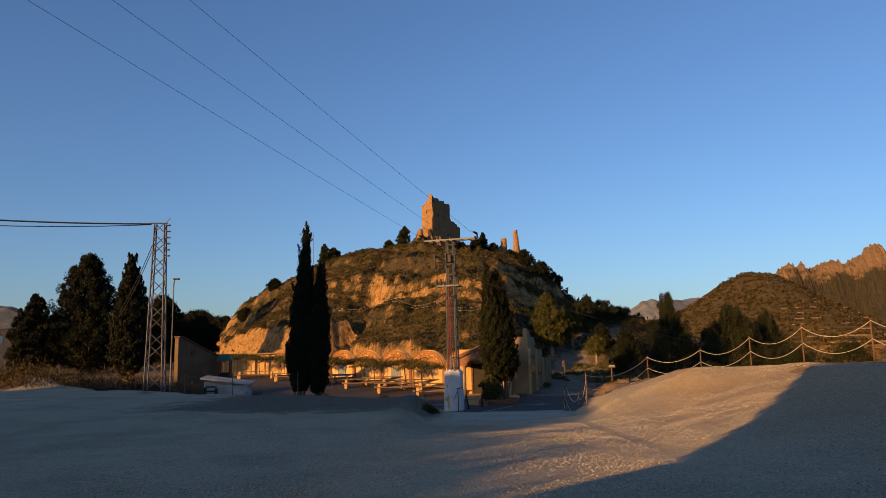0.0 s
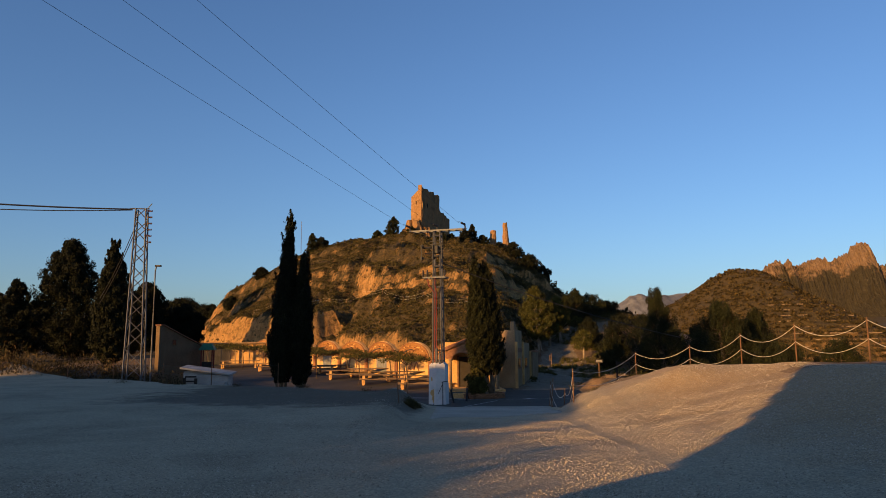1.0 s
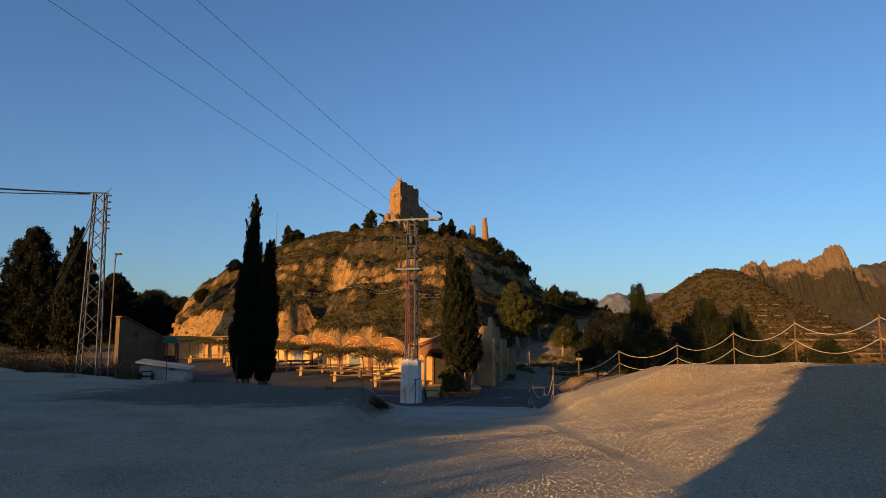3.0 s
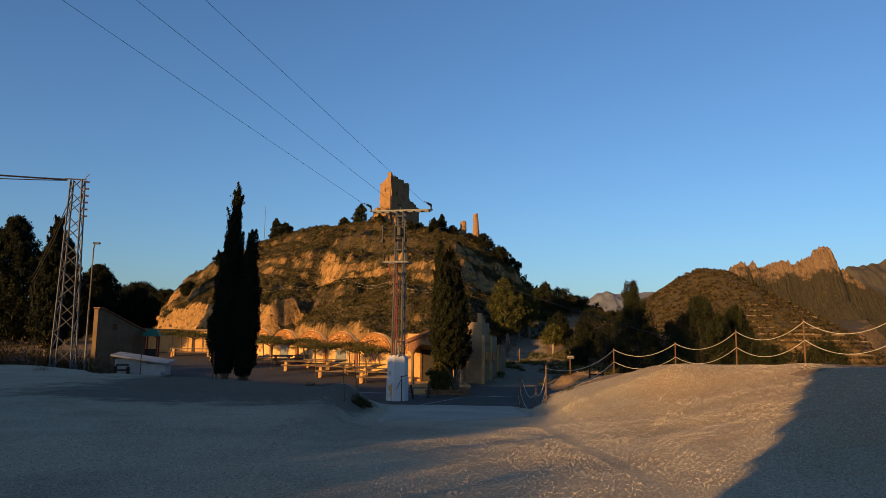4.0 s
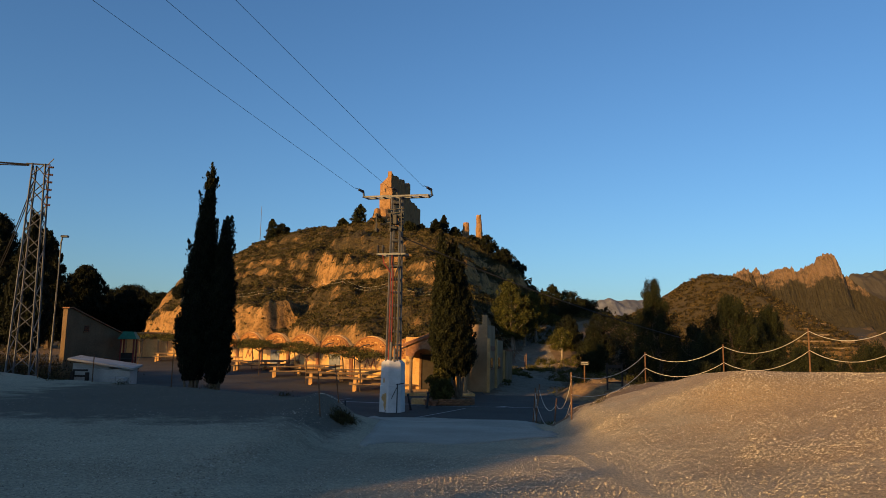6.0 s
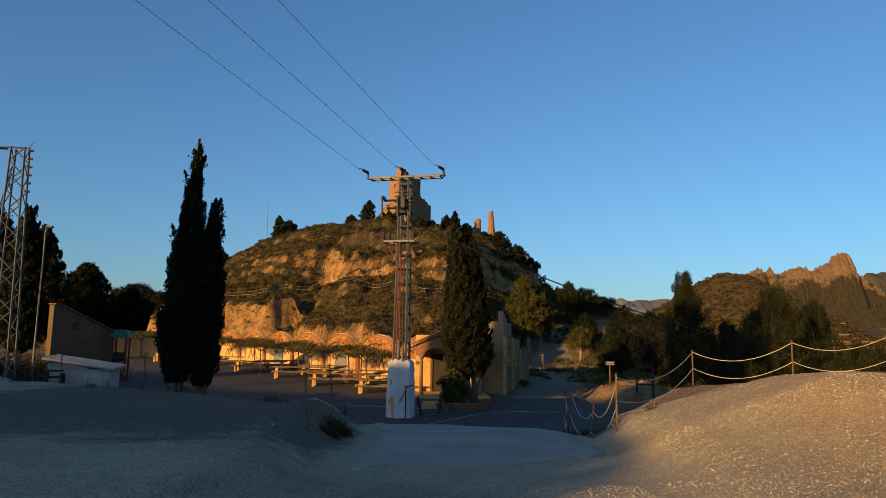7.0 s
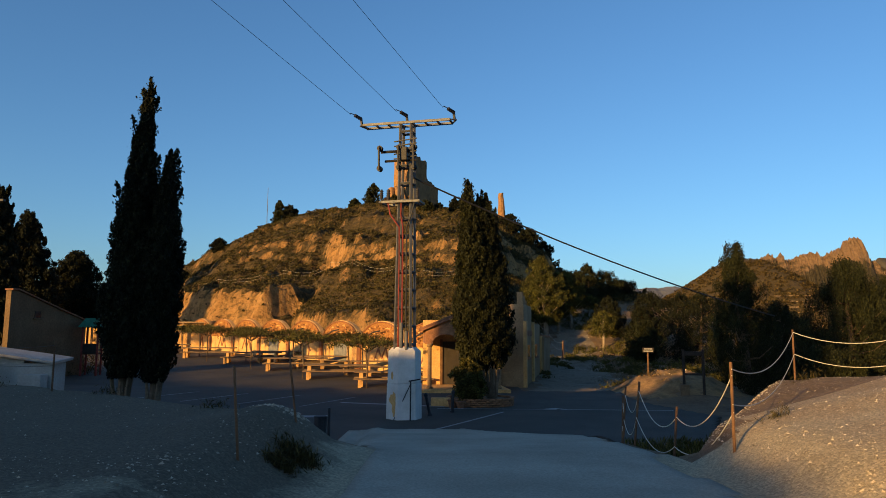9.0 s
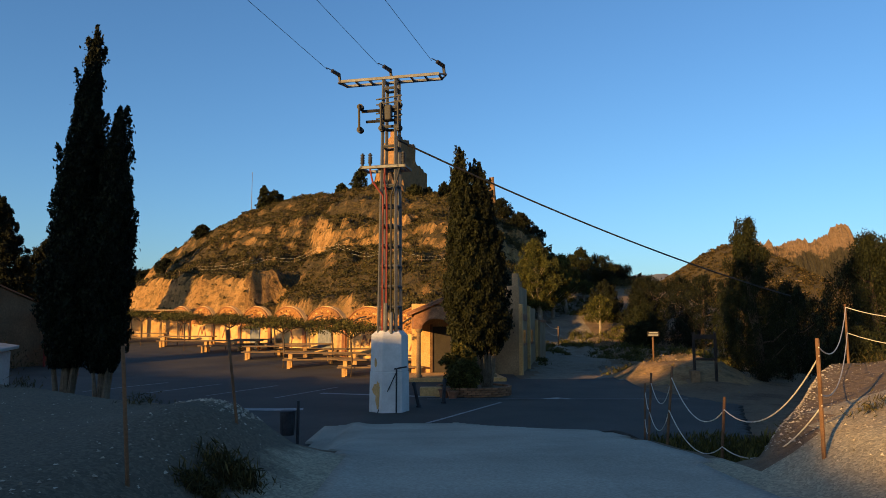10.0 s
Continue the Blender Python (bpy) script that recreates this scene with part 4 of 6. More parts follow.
# ---- arcade at the foot of the hill ----
AX, AY = -0.55, 52.6
ADIR = Vector((-0.672, 0.741, 0))
STEP_A = 4.45
arc_rz = math.degrees(math.atan2(ADIR.y, ADIR.x)) - 180
def rubble_material():
    m, nt, b = nodes_of("lunette_stones", 0.9)
    geo = nt.nodes.new("ShaderNodeNewGeometry")
    col = ramp(nt, geo.outputs["Random Per Island"], [(0.0, (0.10, 0.036, 0.010)), (0.4, (0.26, 0.11, 0.028)), (0.7, (0.42, 0.21, 0.06)), (1.0, (0.64, 0.40, 0.15))]).outputs["Color"]
    n = noise_tex(nt, 9.0, 5, 0.6, coords(nt))
    tone = ramp(nt, n.outputs["Fac"], [(0.3, (0.75, 0.75, 0.75)), (0.7, (1.15, 1.15, 1.15))]).outputs["Color"]
    nt.links.new(mixer(nt, 1.0, col, tone, "MULTIPLY"), b.inputs["Base Color"])
    bumped(nt, b, n.outputs["Fac"], 0.5, 0.02)
    return m


M_RUBBLE = rubble_material()


def lunette_stones(width, zs, crown, seed):
    """Uneven flat stones laid in the field under a round head."""
    rng = np.random.default_rng(seed)
    V, F = [], []
    for row in range(int((crown - zs) / 0.15) + 1):
        z = zs + 0.06 + 0.15 * row
        x = -width / 2 + rng.uniform(0, 0.1)
        while x < width / 2:
            w, h = rng.uniform(0.09, 0.22), rng.uniform(0.08, 0.15)
            cx_, cz = x + w / 2, z + rng.normal() * 0.02
            x += w + 0.03
            if (cx_ / (width / 2)) ** 2 + (max(0, cz + h / 2 - zs) / (crown - zs)) ** 2 > 0.93 or rng.uniform() < 0.2:
                continue
            i, d = len(V), rng.uniform(0.02, 0.07)
            for yy, sc in ((0.0, 1.0), (-d, 0.72)):
                for a in np.arange(6) * math.tau / 6 + rng.uniform(-0.3, 0.3):
                    V.append((cx_ + w / 2 * sc * math.cos(a) * rng.uniform(0.85, 1.1), yy, cz + h / 2 * sc * math.sin(a) * rng.uniform(0.85, 1.1)))
            F.append(tuple(i + 6 + k for k in range(6))[::-1])
            F += [(i + k, i + (k + 1) % 6, i + 6 + (k + 1) % 6, i + 6 + k) for k in range(6)]
    return mesh_of("rubble", V, F, M_RUBBLE)


M_LUNETTE = surface("rubble_cladding", (0.07, 0.024, 0.007), (0.30, 0.14, 0.042), 3.4, 14, 0.9, bump=0.9, dist=0.05, c3=(0.19, 0.08, 0.023))
M_PILASTER = surface("brick_red_pilaster", (0.17, 0.07, 0.032), (0.27, 0.12, 0.055), 2, 20, 0.9, bump=0.4)
M_MURAL = surface("mural_blue_grey", (0.09, 0.10, 0.12), (0.20, 0.20, 0.20), 2.5, 12, 0.85, bump=0.2)
M_MURAL_RED = surface("mural_brown", (0.20, 0.085, 0.045), (0.28, 0.13, 0.07), 3, 16, 0.85, bump=0.2)
arcade = thing("arcade_wall", (AX, AY, -2.3), "ochre rendered wall of round-headed gables under the hill", "wall", rz=arc_rz)


def round_head(width, zs, crown, n=20):
    return [(width / 2 * math.cos(math.pi * (1 - i / n)), zs + (crown - zs) * math.sin(math.pi * i / n)) for i in range(n + 1)]


def slab(profile, y0, y1):
    """A plate of that outline (x, z) between two depths."""
    bm = bmesh.new()
    f = [bm.verts.new((x, y0, z)) for x, z in profile]
    b = [bm.verts.new((x, y1, z)) for x, z in profile]
    bm.faces.new(f)
    bm.faces.new(b[::-1])
    for i in range(len(profile)):
        j = (i + 1) % len(profile)
        bm.faces.new((f[j], f[i], b[i], b[j]))
    bmesh.ops.recalc_face_normals(bm, faces=bm.faces[:])
    return bm


for i in range(8):
    base = 0.1 * i - 0.05
    x0 = -i * STEP_A
    w = STEP_A - 0.34
    bay = part("bay", slab([(-STEP_A / 2, -0.9), (STEP_A / 2, -0.9), (STEP_A / 2, 1.95)] + round_head(STEP_A * 0.97, 1.95, 3.35)[::-1] + [(-STEP_A / 2, 1.95)], 0.0, 0.3), M_WALL, arcade)
    bay.location = (x0, 0, base)
    stone = part("lunette", slab(round_head(w * 1.03, 1.92, 3.27), -0.06, -0.002), M_LUNETTE, bay, "rubble stone filling under the round head")
    rub = mesh_part("rubble", lunette_stones(w * 1.0, 1.92, 3.22, 300 + i), bay, "uneven orange stones of the filling")
    rub.location = (0, -0.062, 0)
    bm = bmesh.new()
    pts = [(x, -0.09, z) for x, z in round_head(w * 1.03, 1.92, 3.28)]
    tube(bm, pts, 0.04, 6)
    part("arch_rim", bm, M_PILASTER, bay)
    bm = bmesh.new()
    box(bm, -STEP_A / 2 - 0.17, -STEP_A / 2 + 0.17, -0.16, 0.1, -0.9, 1.98, 0.02)
    part("pilaster", bm, M_PILASTER, bay)
    bm = bmesh.new()
    tube(bm, [(-w * 0.30, -0.5, -0.2), (-w * 0.30, -0.5, 1.95), (-w * 0.22, -0.5, 2.38), (-w * 0.05, -0.5, 2.66), (w * 0.12, -0.5, 2.74)], 0.045, 6)
    part("trellis_hoop", bm, M_DARKSTEEL, bay)
    bm = bmesh.new()
    if i == 3:
        for k in range(16):
            a0, a1 = k * math.tau / 16, (k + 1) * math.tau / 16
            bar(bm, (0.62 * math.cos(a0), -0.012, 1.25 + 0.62 * math.sin(a0)), (0.62 * math.cos(a1), -0.012, 1.25 + 0.62 * math.sin(a1)), 0.055, 6)
            if k % 2 == 0:
                bar(bm, (0.66 * math.cos(a0), -0.012, 1.25 + 0.66 * math.sin(a0)), (0.85 * math.cos(a0), -0.012, 1.25 + 0.85 * math.sin(a0)), 0.045, 6)
        part("mural", bm, M_MURAL_RED, bay, "painted brown sun ring")
    elif i in (4, 2):
        box(bm, -0.75, 0.75, -0.014, -0.004, 0.75, 1.9)
        part("mural", bm, M_MURAL, bay, "painted grey-blue panel")
    else:
        s = 0.55
        z = [(-0.7, 1.0), (-0.3, 1.7), (0.05, 1.1), (0.45, 1.75), (0.75, 0.95)]
        for (xa, za), (xb, zb) in zip(z, z[1:]):
            bar(bm, (xa, -0.012, za), (xb, -0.012, zb), 0.05, 6)
        part("mural", bm, M_MURAL_RED, bay, "painted brown zigzag")


# ---- porch and building at the end of the arcade ----
M_CREAM = surface("cream_render", (0.20, 0.125, 0.062), (0.29, 0.195, 0.105), 0.8, 16, 0.9, bump=0.35)
M_TILE = surface("roof_tile", (0.15, 0.065, 0.034), (0.25, 0.115, 0.06), 4, 25, 0.9, bump=0.5, vary=0.25)
GLASS_DARK = surface("dark_window", (0.012, 0.013, 0.016), (0.022, 0.024, 0.028), 2, 20, 0.15, bump=0.02)
bar_house = thing("picnic_bar_building", (4.0, 47.4, -2.34), "cream rendered low building with stepped parapets beside the road", "building", rz=-13.5)
# local x along the front, y back along the road
def wall_block(name, x0, x1, y0, y1, z1, material, label=""):
    bm = bmesh.new()
    box(bm, x0, x1, y0, y1, -0.5, z1, 0.03)
    return part(name, bm, material, bar_house, label)


wall_block("wall", -3.2, 0.0, 1.2, 4.3, 4.15, M_CREAM)
wall_block("wall", -3.0, 0.0, 4.32, 8.2, 3.25, M_CREAM, "lower cream wall")
wall_block("wall", -2.4, 0.25, 8.22, 11.5, 2.55, M_CREAM, "lowest cream wall")
for y0 in (1.2, 4.25, 8.1, 11.2):
    bm = bmesh.new()
    box(bm, -0.05, 0.14, y0, y0 + 0.34, -0.5, 2.6 if y0 > 8 else 3.3, 0.02)
    part("pilaster", bm, M_WALL, bar_house)
for y0 in (2.4, 5.7):
    bm = bmesh.new()
    box(bm, -0.02, 0.03, y0, y0 + 0.95, 1.45, 2.1, 0.01)
    win = part("window", bm, GLASS_DARK, bar_house)
    bm = bmesh.new()
    box(bm, 0.0, 0.09, y0 - 0.08, y0 + 1.03, 1.36, 1.45, 0.01)
    part("sill", bm, M_TILE, win)
bm = bmesh.new()
box(bm, -0.04, 0.05, 2.0, 4.0, 2.55, 2.85, 0.02)
part("tile_band", bm, M_TILE, bar_house)
for k, (y0, h) in enumerate(((1.3, 4.75), (1.9, 4.6), (2.5, 4.4))):
    bm = bmesh.new()
    box(bm, -0.35, -0.05, y0, y0 + 0.28, 4.1, h, 0.03)
    part("parapet_post", bm, M_CREAM, bar_house)
for k in range(3):
    bm = bmesh.new()
    box(bm, -0.1, 0.32, 9.0 + k * 0.9, 9.6 + k * 0.9, 2.5, 2.64, 0.02)
    part("tile_coping", bm, M_TILE, bar_house)

porch = thing("brick_porch", (-0.3, 45.0, -2.33), "brick porch with round arch and cream columns on a step", "porch", rz=4)
bm = bmesh.new()
box(bm, -0.45, 3.6, -0.45, 3.2, -0.3, 0.16, 0.03)
part("step", bm, M_WALL, porch)
for x in (0.0, 1.42, 3.1):
    bm = bmesh.new()
    tube(bm, [(x, 0, 0.14), (x, 0, 0.26), (x, 0, 0.28), (x, 0, 2.0), (x, 0, 2.05), (x, 0, 2.16)], [0.15, 0.15, 0.095, 0.085, 0.13, 0.15], 14)
    part("column", bm, M_CREAM, porch, "cream stone column")
bm = bmesh.new()
prof = [(-0.2, 2.72), (-0.2, 2.16), (0.12, 2.16)]
prof += [(0.12 + 0.59 + 0.59 * math.cos(math.pi * (1 - i / 12)), 2.16 + 0.42 * math.sin(math.pi * i / 12)) for i in range(1, 12)]
prof += [(1.30, 2.16), (1.54, 2.16)] + [(1.54 + 0.72 + 0.72 * math.cos(math.pi * (1 - i / 12)), 2.16 + 0.42 * math.sin(math.pi * i / 12)) for i in range(1, 12)]
prof += [(2.98, 2.16), (3.3, 2.16), (3.3, 3.1), (1.75, 3.55)]
part("arch_front", slab(prof, -0.16, 0.16), M_BRICK, porch, "brown brick arches")
bm = bmesh.new()
box(bm, -0.2, 0.12, 0.17, 3.2, 2.16, 2.7, 0.02)
part("side_beam", bm, M_BRICK, porch)
part("roof", slab([(-0.4, 2.70), (1.75, 3.60), (3.5, 3.12), (3.5, 3.20), (1.75, 3.70), (-0.4, 2.80)], -0.3, 3.4), M_TILE, porch, "low pitched tiled porch roof")
for k in range(14):
    bm = bmesh.new()
    y = -0.24 + k * 0.26
    bar(bm, (-0.42, y, 2.80), (1.72, y, 3.70), 0.07, 7)
    part("roof_tile", bm, M_TILE, porch)
bm = bmesh.new()
box(bm, 1.50, 1.86, 0.2, 0.75, 0.14, 2.6, 0.02)
part("brick_pier", bm, M_BRICK, porch)
bm = bmesh.new()
box(bm, -0.2, 3.5, 3.22, 3.5, 0.0, 3.3, 0.01)
part("back_wall", bm, M_WALL, porch)
# flat dark plate stands for the shade inside the open doorway
bm = bmesh.new()
box(bm, 0.75, 2.55, 3.15, 3.215, 0.16, 2.25, 0.01)
door = part("door", bm, M_DOOR, porch, "dark open doorway")
bm = bmesh.new()
box(bm, 0.64, 0.76, 3.08, 3.21, 0.16, 2.35, 0.01)
part("door_jamb", bm, M_WOOD, door)
bm = bmesh.new()
box(bm, 2.54, 2.66, 3.08, 3.21, 0.16, 2.35, 0.01)
part("door_jamb", bm, M_WOOD, door)

# ---- round brick planter with bush and pots ----
PC = (1.72, 39.25)
planter = thing("brick_planter", (PC[0], PC[1], G(*PC)), "low round brick planter round the cypresses", "planter")
brick_bm = bmesh.new()
box(brick_bm, -0.12, 0.12, -0.06, 0.06, -0.03, 0.03, 0.006)
brick_me = bpy.data.meshes.new("brick")
brick_bm.to_mesh(brick_me)
brick_bm.free()
brick_me.materials.append(M_BRICK)
bm = bmesh.new()
bmesh.ops.create_cone(bm, cap_ends=True, segments=40, radius1=1.10, radius2=1.08, depth=0.5, matrix=Matrix.Translation((0, 0, 0.02)))
part("earth_fill", bm, M_EARTH, planter)
rngp = random.Random(5)
for row in range(5):
    n = 30
    for k in range(n):
        a = (k + 0.5 * (row % 2)) / n * math.tau
        b = mesh_part("brick", brick_me, planter)
        b.matrix_local = pose(1.18 * math.cos(a), 1.18 * math.sin(a), 0.02 + row * 0.072 + rngp.uniform(-0.004, 0.004), 0, 0, math.degrees(a) + 90 + rngp.uniform(-3, 3))
for x, y, h in ((0.72, 38.05, 0.30), (1.0, 37.85, 0.26)):
    bm = bmesh.new()
    tube(bm, [(0, 0, 0), (0, 0, h * 0.85), (0, 0, h * 0.86), (0, 0, h)], [0.11, 0.16, 0.185, 0.185], 16)
    ob = part("flower_pot", bm, M_TILE, None)
    ob.location = (x, y, G(x, y) + 0.3 * (x < 0.8) * 0 + 0.02)
    tagged(ob, "small round terracotta flower pot beside the planter", "flower pot")
bm = bmesh.new()
box(bm, -0.35, 0.35, -0.2, 0.2, 0.0, 0.34, 0.03)
ob = part("brick_step", bm, M_WALL, None)
ob.location = (0.30, 38.6, G(0.30, 38.6))
tagged(ob, "low ochre masonry block beside the planter", "step")
round_tree("bush", on_ground(1.30, 38.45, 0.2), 1.45, 1.25, "round dark green bush in the planter", 31, M_VINE, 60, 200, 0.05, size=0.04, category="bush")

# ---- picnic tables ----
M_TABLE = surface("concrete_table", (0.12, 0.078, 0.045), (0.19, 0.13, 0.08), 2.0, 22, 0.85, bump=0.3)
def picnic_table(at, rz):
    t = thing("picnic_table", at, "concrete picnic table with two long benches", "table", "picnic tables on the plaza", rz)
    bm = bmesh.new()
    box(bm, -1.95, 1.95, -0.36, 0.36, 0.68, 0.76, 0.015)
    part("tabletop", bm, M_TABLE, t)
    # bright ochre legs: low sun on the table ends is in the colour
    for x in (-1.6, 1.6):
        bm = bmesh.new()
        box(bm, x - 0.10, x + 0.10, -0.28, 0.28, -0.05, 0.68, 0.015)
        part("table_leg", bm, M_WALL, t)
    for y in (-0.78, 0.78):
        bm = bmesh.new()
        box(bm, -1.95, 1.95, y - 0.16, y + 0.16, 0.38, 0.45, 0.012)
        bench = part("bench", bm, M_TABLE, t)
        # bench legs hold the same warm light in their ochre
        for x in (-1.65, 1.65):
            bm = bmesh.new()
            box(bm, x - 0.08, x + 0.08, y - 0.13, y + 0.13, -0.05, 0.38, 0.01)
            part("bench_leg", bm, M_WALL, bench)
    return t


table = picnic_table(on_ground(-5.5, 52.3, 0.02), 9)
for x, y, a in ((-2.2, 48.6, 30), (-8.9, 56.9, 35), (-12.9, 61.6, 30), (-17.4, 66.2, 33), (-22.3, 70.0, 34),
                (-3.9, 54.9, 34), (-7.4, 58.6, 31), (-11.0, 62.9, 33), (-0.2, 50.6, 33)):
    copy_thing(table, pose(x, y, G(x, y) + 0.02, 0, 0, a - 24))


# ---- trained shade trees between the tables ----
def shade_tree(at, seed):
    rng = np.random.default_rng(seed)
    t = thing("shade_tree", at, "young vine-clad tree trained into a flat canopy", "tree", "shade trees between the tables")
    bm = bmesh.new()
    tube(bm, [(0, 0, -0.1), (0.04, 0, 0.8), (-0.03, 0.02, 1.6), (0.0, 0, 2.2)], [0.06, 0.05, 0.045, 0.03], 7)
    for k in range(7):
        a = k / 7 * math.tau + rng.uniform(-0.3, 0.3)
        tube(bm, [(0, 0, 1.75), (0.5 * math.cos(a), 0.5 * math.sin(a), 2.05), (1.35 * math.cos(a), 1.35 * math.sin(a), 2.2)], [0.03, 0.022, 0.01], 5)
    part("trunk", bm, M_BARK, t)
    n = 2300
    a, r = rng.uniform(0, math.tau, n), 1.75 * np.sqrt(rng.uniform(0, 1, n))
    keep = (np.sin(a * 5 + r * 3 + seed) + np.sin(r * 6 - a * 2) > -1.1)
    r = np.where(keep, r, r * 0.6)
    r *= 1 + 0.22 * np.sin(a * 3 + seed) + 0.12 * np.sin(a * 7)
    z = 2.18 + rng.normal(size=n) * 0.085 + 0.14 * np.exp(-(r / 0.8) ** 2) - 0.10 * np.maximum(0, r - 1.2) + 0.08 * np.sin(a * 5 + r * 4)
    v, f = blades(rng, np.stack([r * np.cos(a), r * np.sin(a), z], 1), 0.055, 0.2, 1.8)
    mesh_part("crown", mesh_of("crown", v, f, M_VINE), t)
    return t


for k, (x, y) in enumerate(((-3.4, 47.4), (-7.4, 51.8), (-11.8, 57.3), (-16.3, 62.4), (-21.0, 66.8), (-5.2, 53.6), (-9.4, 58.4), (-13.8, 63.2), (-25.5, 69.5), (-18.6, 67.4), (-24.0, 72.0), (-29.0, 73.0))):
    shade_tree(on_ground(x, y), 60 + k)

# bollards and litter bin
def bollard(x, y, tilt):
    bm = bmesh.new()
    tube(bm, [(0, 0, -0.05), (0, 0, 0.08), (0, 0, 0.1), (0, 0, 0.62), (0, 0, 0.64), (0, 0, 0.70), (0, 0, 0.74)], [0.075, 0.075, 0.05, 0.045, 0.06, 0.06, 0.03], 12)
    ob = part("bollard", bm, M_DARKSTEEL, None)
    ob.matrix_world = pose(x, y, G(x, y) + 0.02, 0, tilt, 0)
    return tagged(ob, "black metal bollard leaning beside the plinth" if abs(tilt) > 6 else "upright black metal bollard at the plaza edge", "bollard", "bollards by the power pole")


bollard(0.02, 35.4, -12)
bollard(0.70, 36.4, 3)
bin_ = thing("litter_bin", on_ground(-2.0, 28.6), "small dark litter bin on a post", "bin")
bm = bmesh.new()
tube(bm, [(-0.17, 0, 0.30), (-0.17, 0, 0.31), (-0.17, 0, 0.74), (-0.17, 0, 0.75)], [0.10, 0.125, 0.145, 0.12], 14)
part("bin_body", bm, M_DARKSTEEL, bin_)
bm = bmesh.new()
tube(bm, [(0.02, 0, -0.1), (0.02, 0, 0.92)], 0.03, 8)
part("post", bm, M_DARKSTEEL, bin_)


# ---- rope fences ----
def rope_fence(posts, label, ropes=(1.02, 0.55), sag=(0.30, 0.30), lean=None, post_r=0.022, h=1.12, rope_r=0.0075, rope=M_ROPE):
    f = thing("rope_fence", (0, 0, 0), label, "fence")
    for k, (x, y) in enumerate(posts):
        z = G(x, y)
        bm = bmesh.new()
        dx = 0.0 if lean is None else lean[k]
        bar(bm, (x, y, z - 0.25), (x + dx, y, z + h), post_r, 8, post_r * 0.9)
        part("post", bm, M_WOOD, f)
    for k, (a, b) in enumerate(zip(posts, posts[1:])):
        la, lb = (0, 0) if lean is None else (lean[k], lean[k + 1])
        for hr, sg in zip(ropes, sag):
            bm = bmesh.new()
            tube(bm, sagging((a[0] + la * hr / h, a[1] - post_r, G(*a) + hr), (b[0] + lb * hr / h, b[1] - post_r, G(*b) + hr), sg, 14), rope_r, 6)
            part("rope", bm, rope, f)
    return f


rope_fence([(4.36, 22.4), (7.95, 28.2), (9.3, 25.1), (9.85, 21.4), (10.15, 18.1), (10.45, 14.9), (10.7, 11.6), (10.9, 8.2)], "wooden posts with two slack pale ropes along the lot",
           ropes=(1.06, 0.60), sag=(0.34, 0.34))
rope_fence([(4.36, 22.4), (4.32, 25.0), (4.0, 26.2), (4.1, 27.5), (4.35, 28.6)], "thin leaning posts with slack ropes round a planted bed",
           ropes=(0.98, 0.5), sag=(0.36, 0.30), lean=(0.0, 0.12, 0.14, 0.10, 0.05), post_r=0.022, h=1.15)
rope_fence([(-1.54, 20.5), (-1.42, 22.8)], "two leaning weathered stakes at the lot edge", ropes=(), sag=(), lean=(-0.10, -0.16), post_r=0.016, h=0.98)
rope_fence([(-7.2, 27.0), (-11.1, 30.1), (-14.5, 32.8), (-19.0, 36.8), (-23.5, 40.2)], "thin stakes with slack wires along the lot edge",
           ropes=(0.9, 0.5), sag=(0.06, 0.05), post_r=0.02, h=1.0, rope_r=0.004, rope=M_CABLE)
rope_fence([(8.6, 64.0), (9.1, 67.0), (8.4, 70.0), (7.0, 73.0)], "pale posts and ropes beside the dirt track", ropes=(1.0, 0.5), sag=(0.3, 0.3), post_r=0.045, h=1.15)
hill_posts = []
for k in range(12):
    x = -27 + k * 2.6
    hill_posts.append((x, 122 * 0.245 + 0.755 * float(foot_y(np.array([x]))[0])))
rope_fence(hill_posts, "small posts and ropes along the hillside path", ropes=(0.7, 0.4), sag=(0.12, 0.12), post_r=0.03, h=0.75, rope_r=0.005)

# ---- notice frame, sign post ----
# dark wood, deepened further so the frame's shade is in the colour
M_DARKWOOD = surface("dark_shaded_wood", (0.014, 0.010, 0.008), (0.03, 0.021, 0.015), 4, 30, 0.8, bump=0.3)
frame_ = thing("notice_frame", on_ground(10.45, 42.0), "empty dark wooden notice frame on a concrete foot", "sign", rz=-12)
for x in (-0.38, 0.38):
    bm = bmesh.new()
    box(bm, x - 0.05, x + 0.05, -0.05, 0.05, -0.2, 1.75, 0.01)
    part("post", bm, M_DARKWOOD, frame_)
for z in (0.75, 1.62):
    bm = bmesh.new()
    box(bm, -0.40, 0.40, -0.03, 0.03, z - (0.12 if z > 1 else 0.04), z + 0.05, 0.01)
    part("rail", bm, M_DARKWOOD, frame_)
bm = bmesh.new()
box(bm, -0.55, -0.2, -0.22, 0.22, -0.3, 0.35, 0.03)
part("foot", bm, M_EARTH, frame_, "rough concrete foot")
sign = thing("sign_post", on_ground(9.72, 46.0), "small dark board with two white lines on a wooden post", "sign")
bm = bmesh.new()
bar(bm, (0, 0, -0.2), (0, 0, 1.30), 0.04, 8)
part("post", bm, M_WOOD, sign)
bm = bmesh.new()
box(bm, -0.26, 0.26, -0.075, -0.05, 1.14, 1.36, 0.008)
board = part("board", bm, M_DARKWOOD, sign)
for z, w in ((1.30, 0.19), (1.20, 0.21)):
    bm = bmesh.new()
    box(bm, -w, w, -0.080, -0.076, z - 0.025, z + 0.025)
    part("lettering", bm, M_DULLWHITE, board)

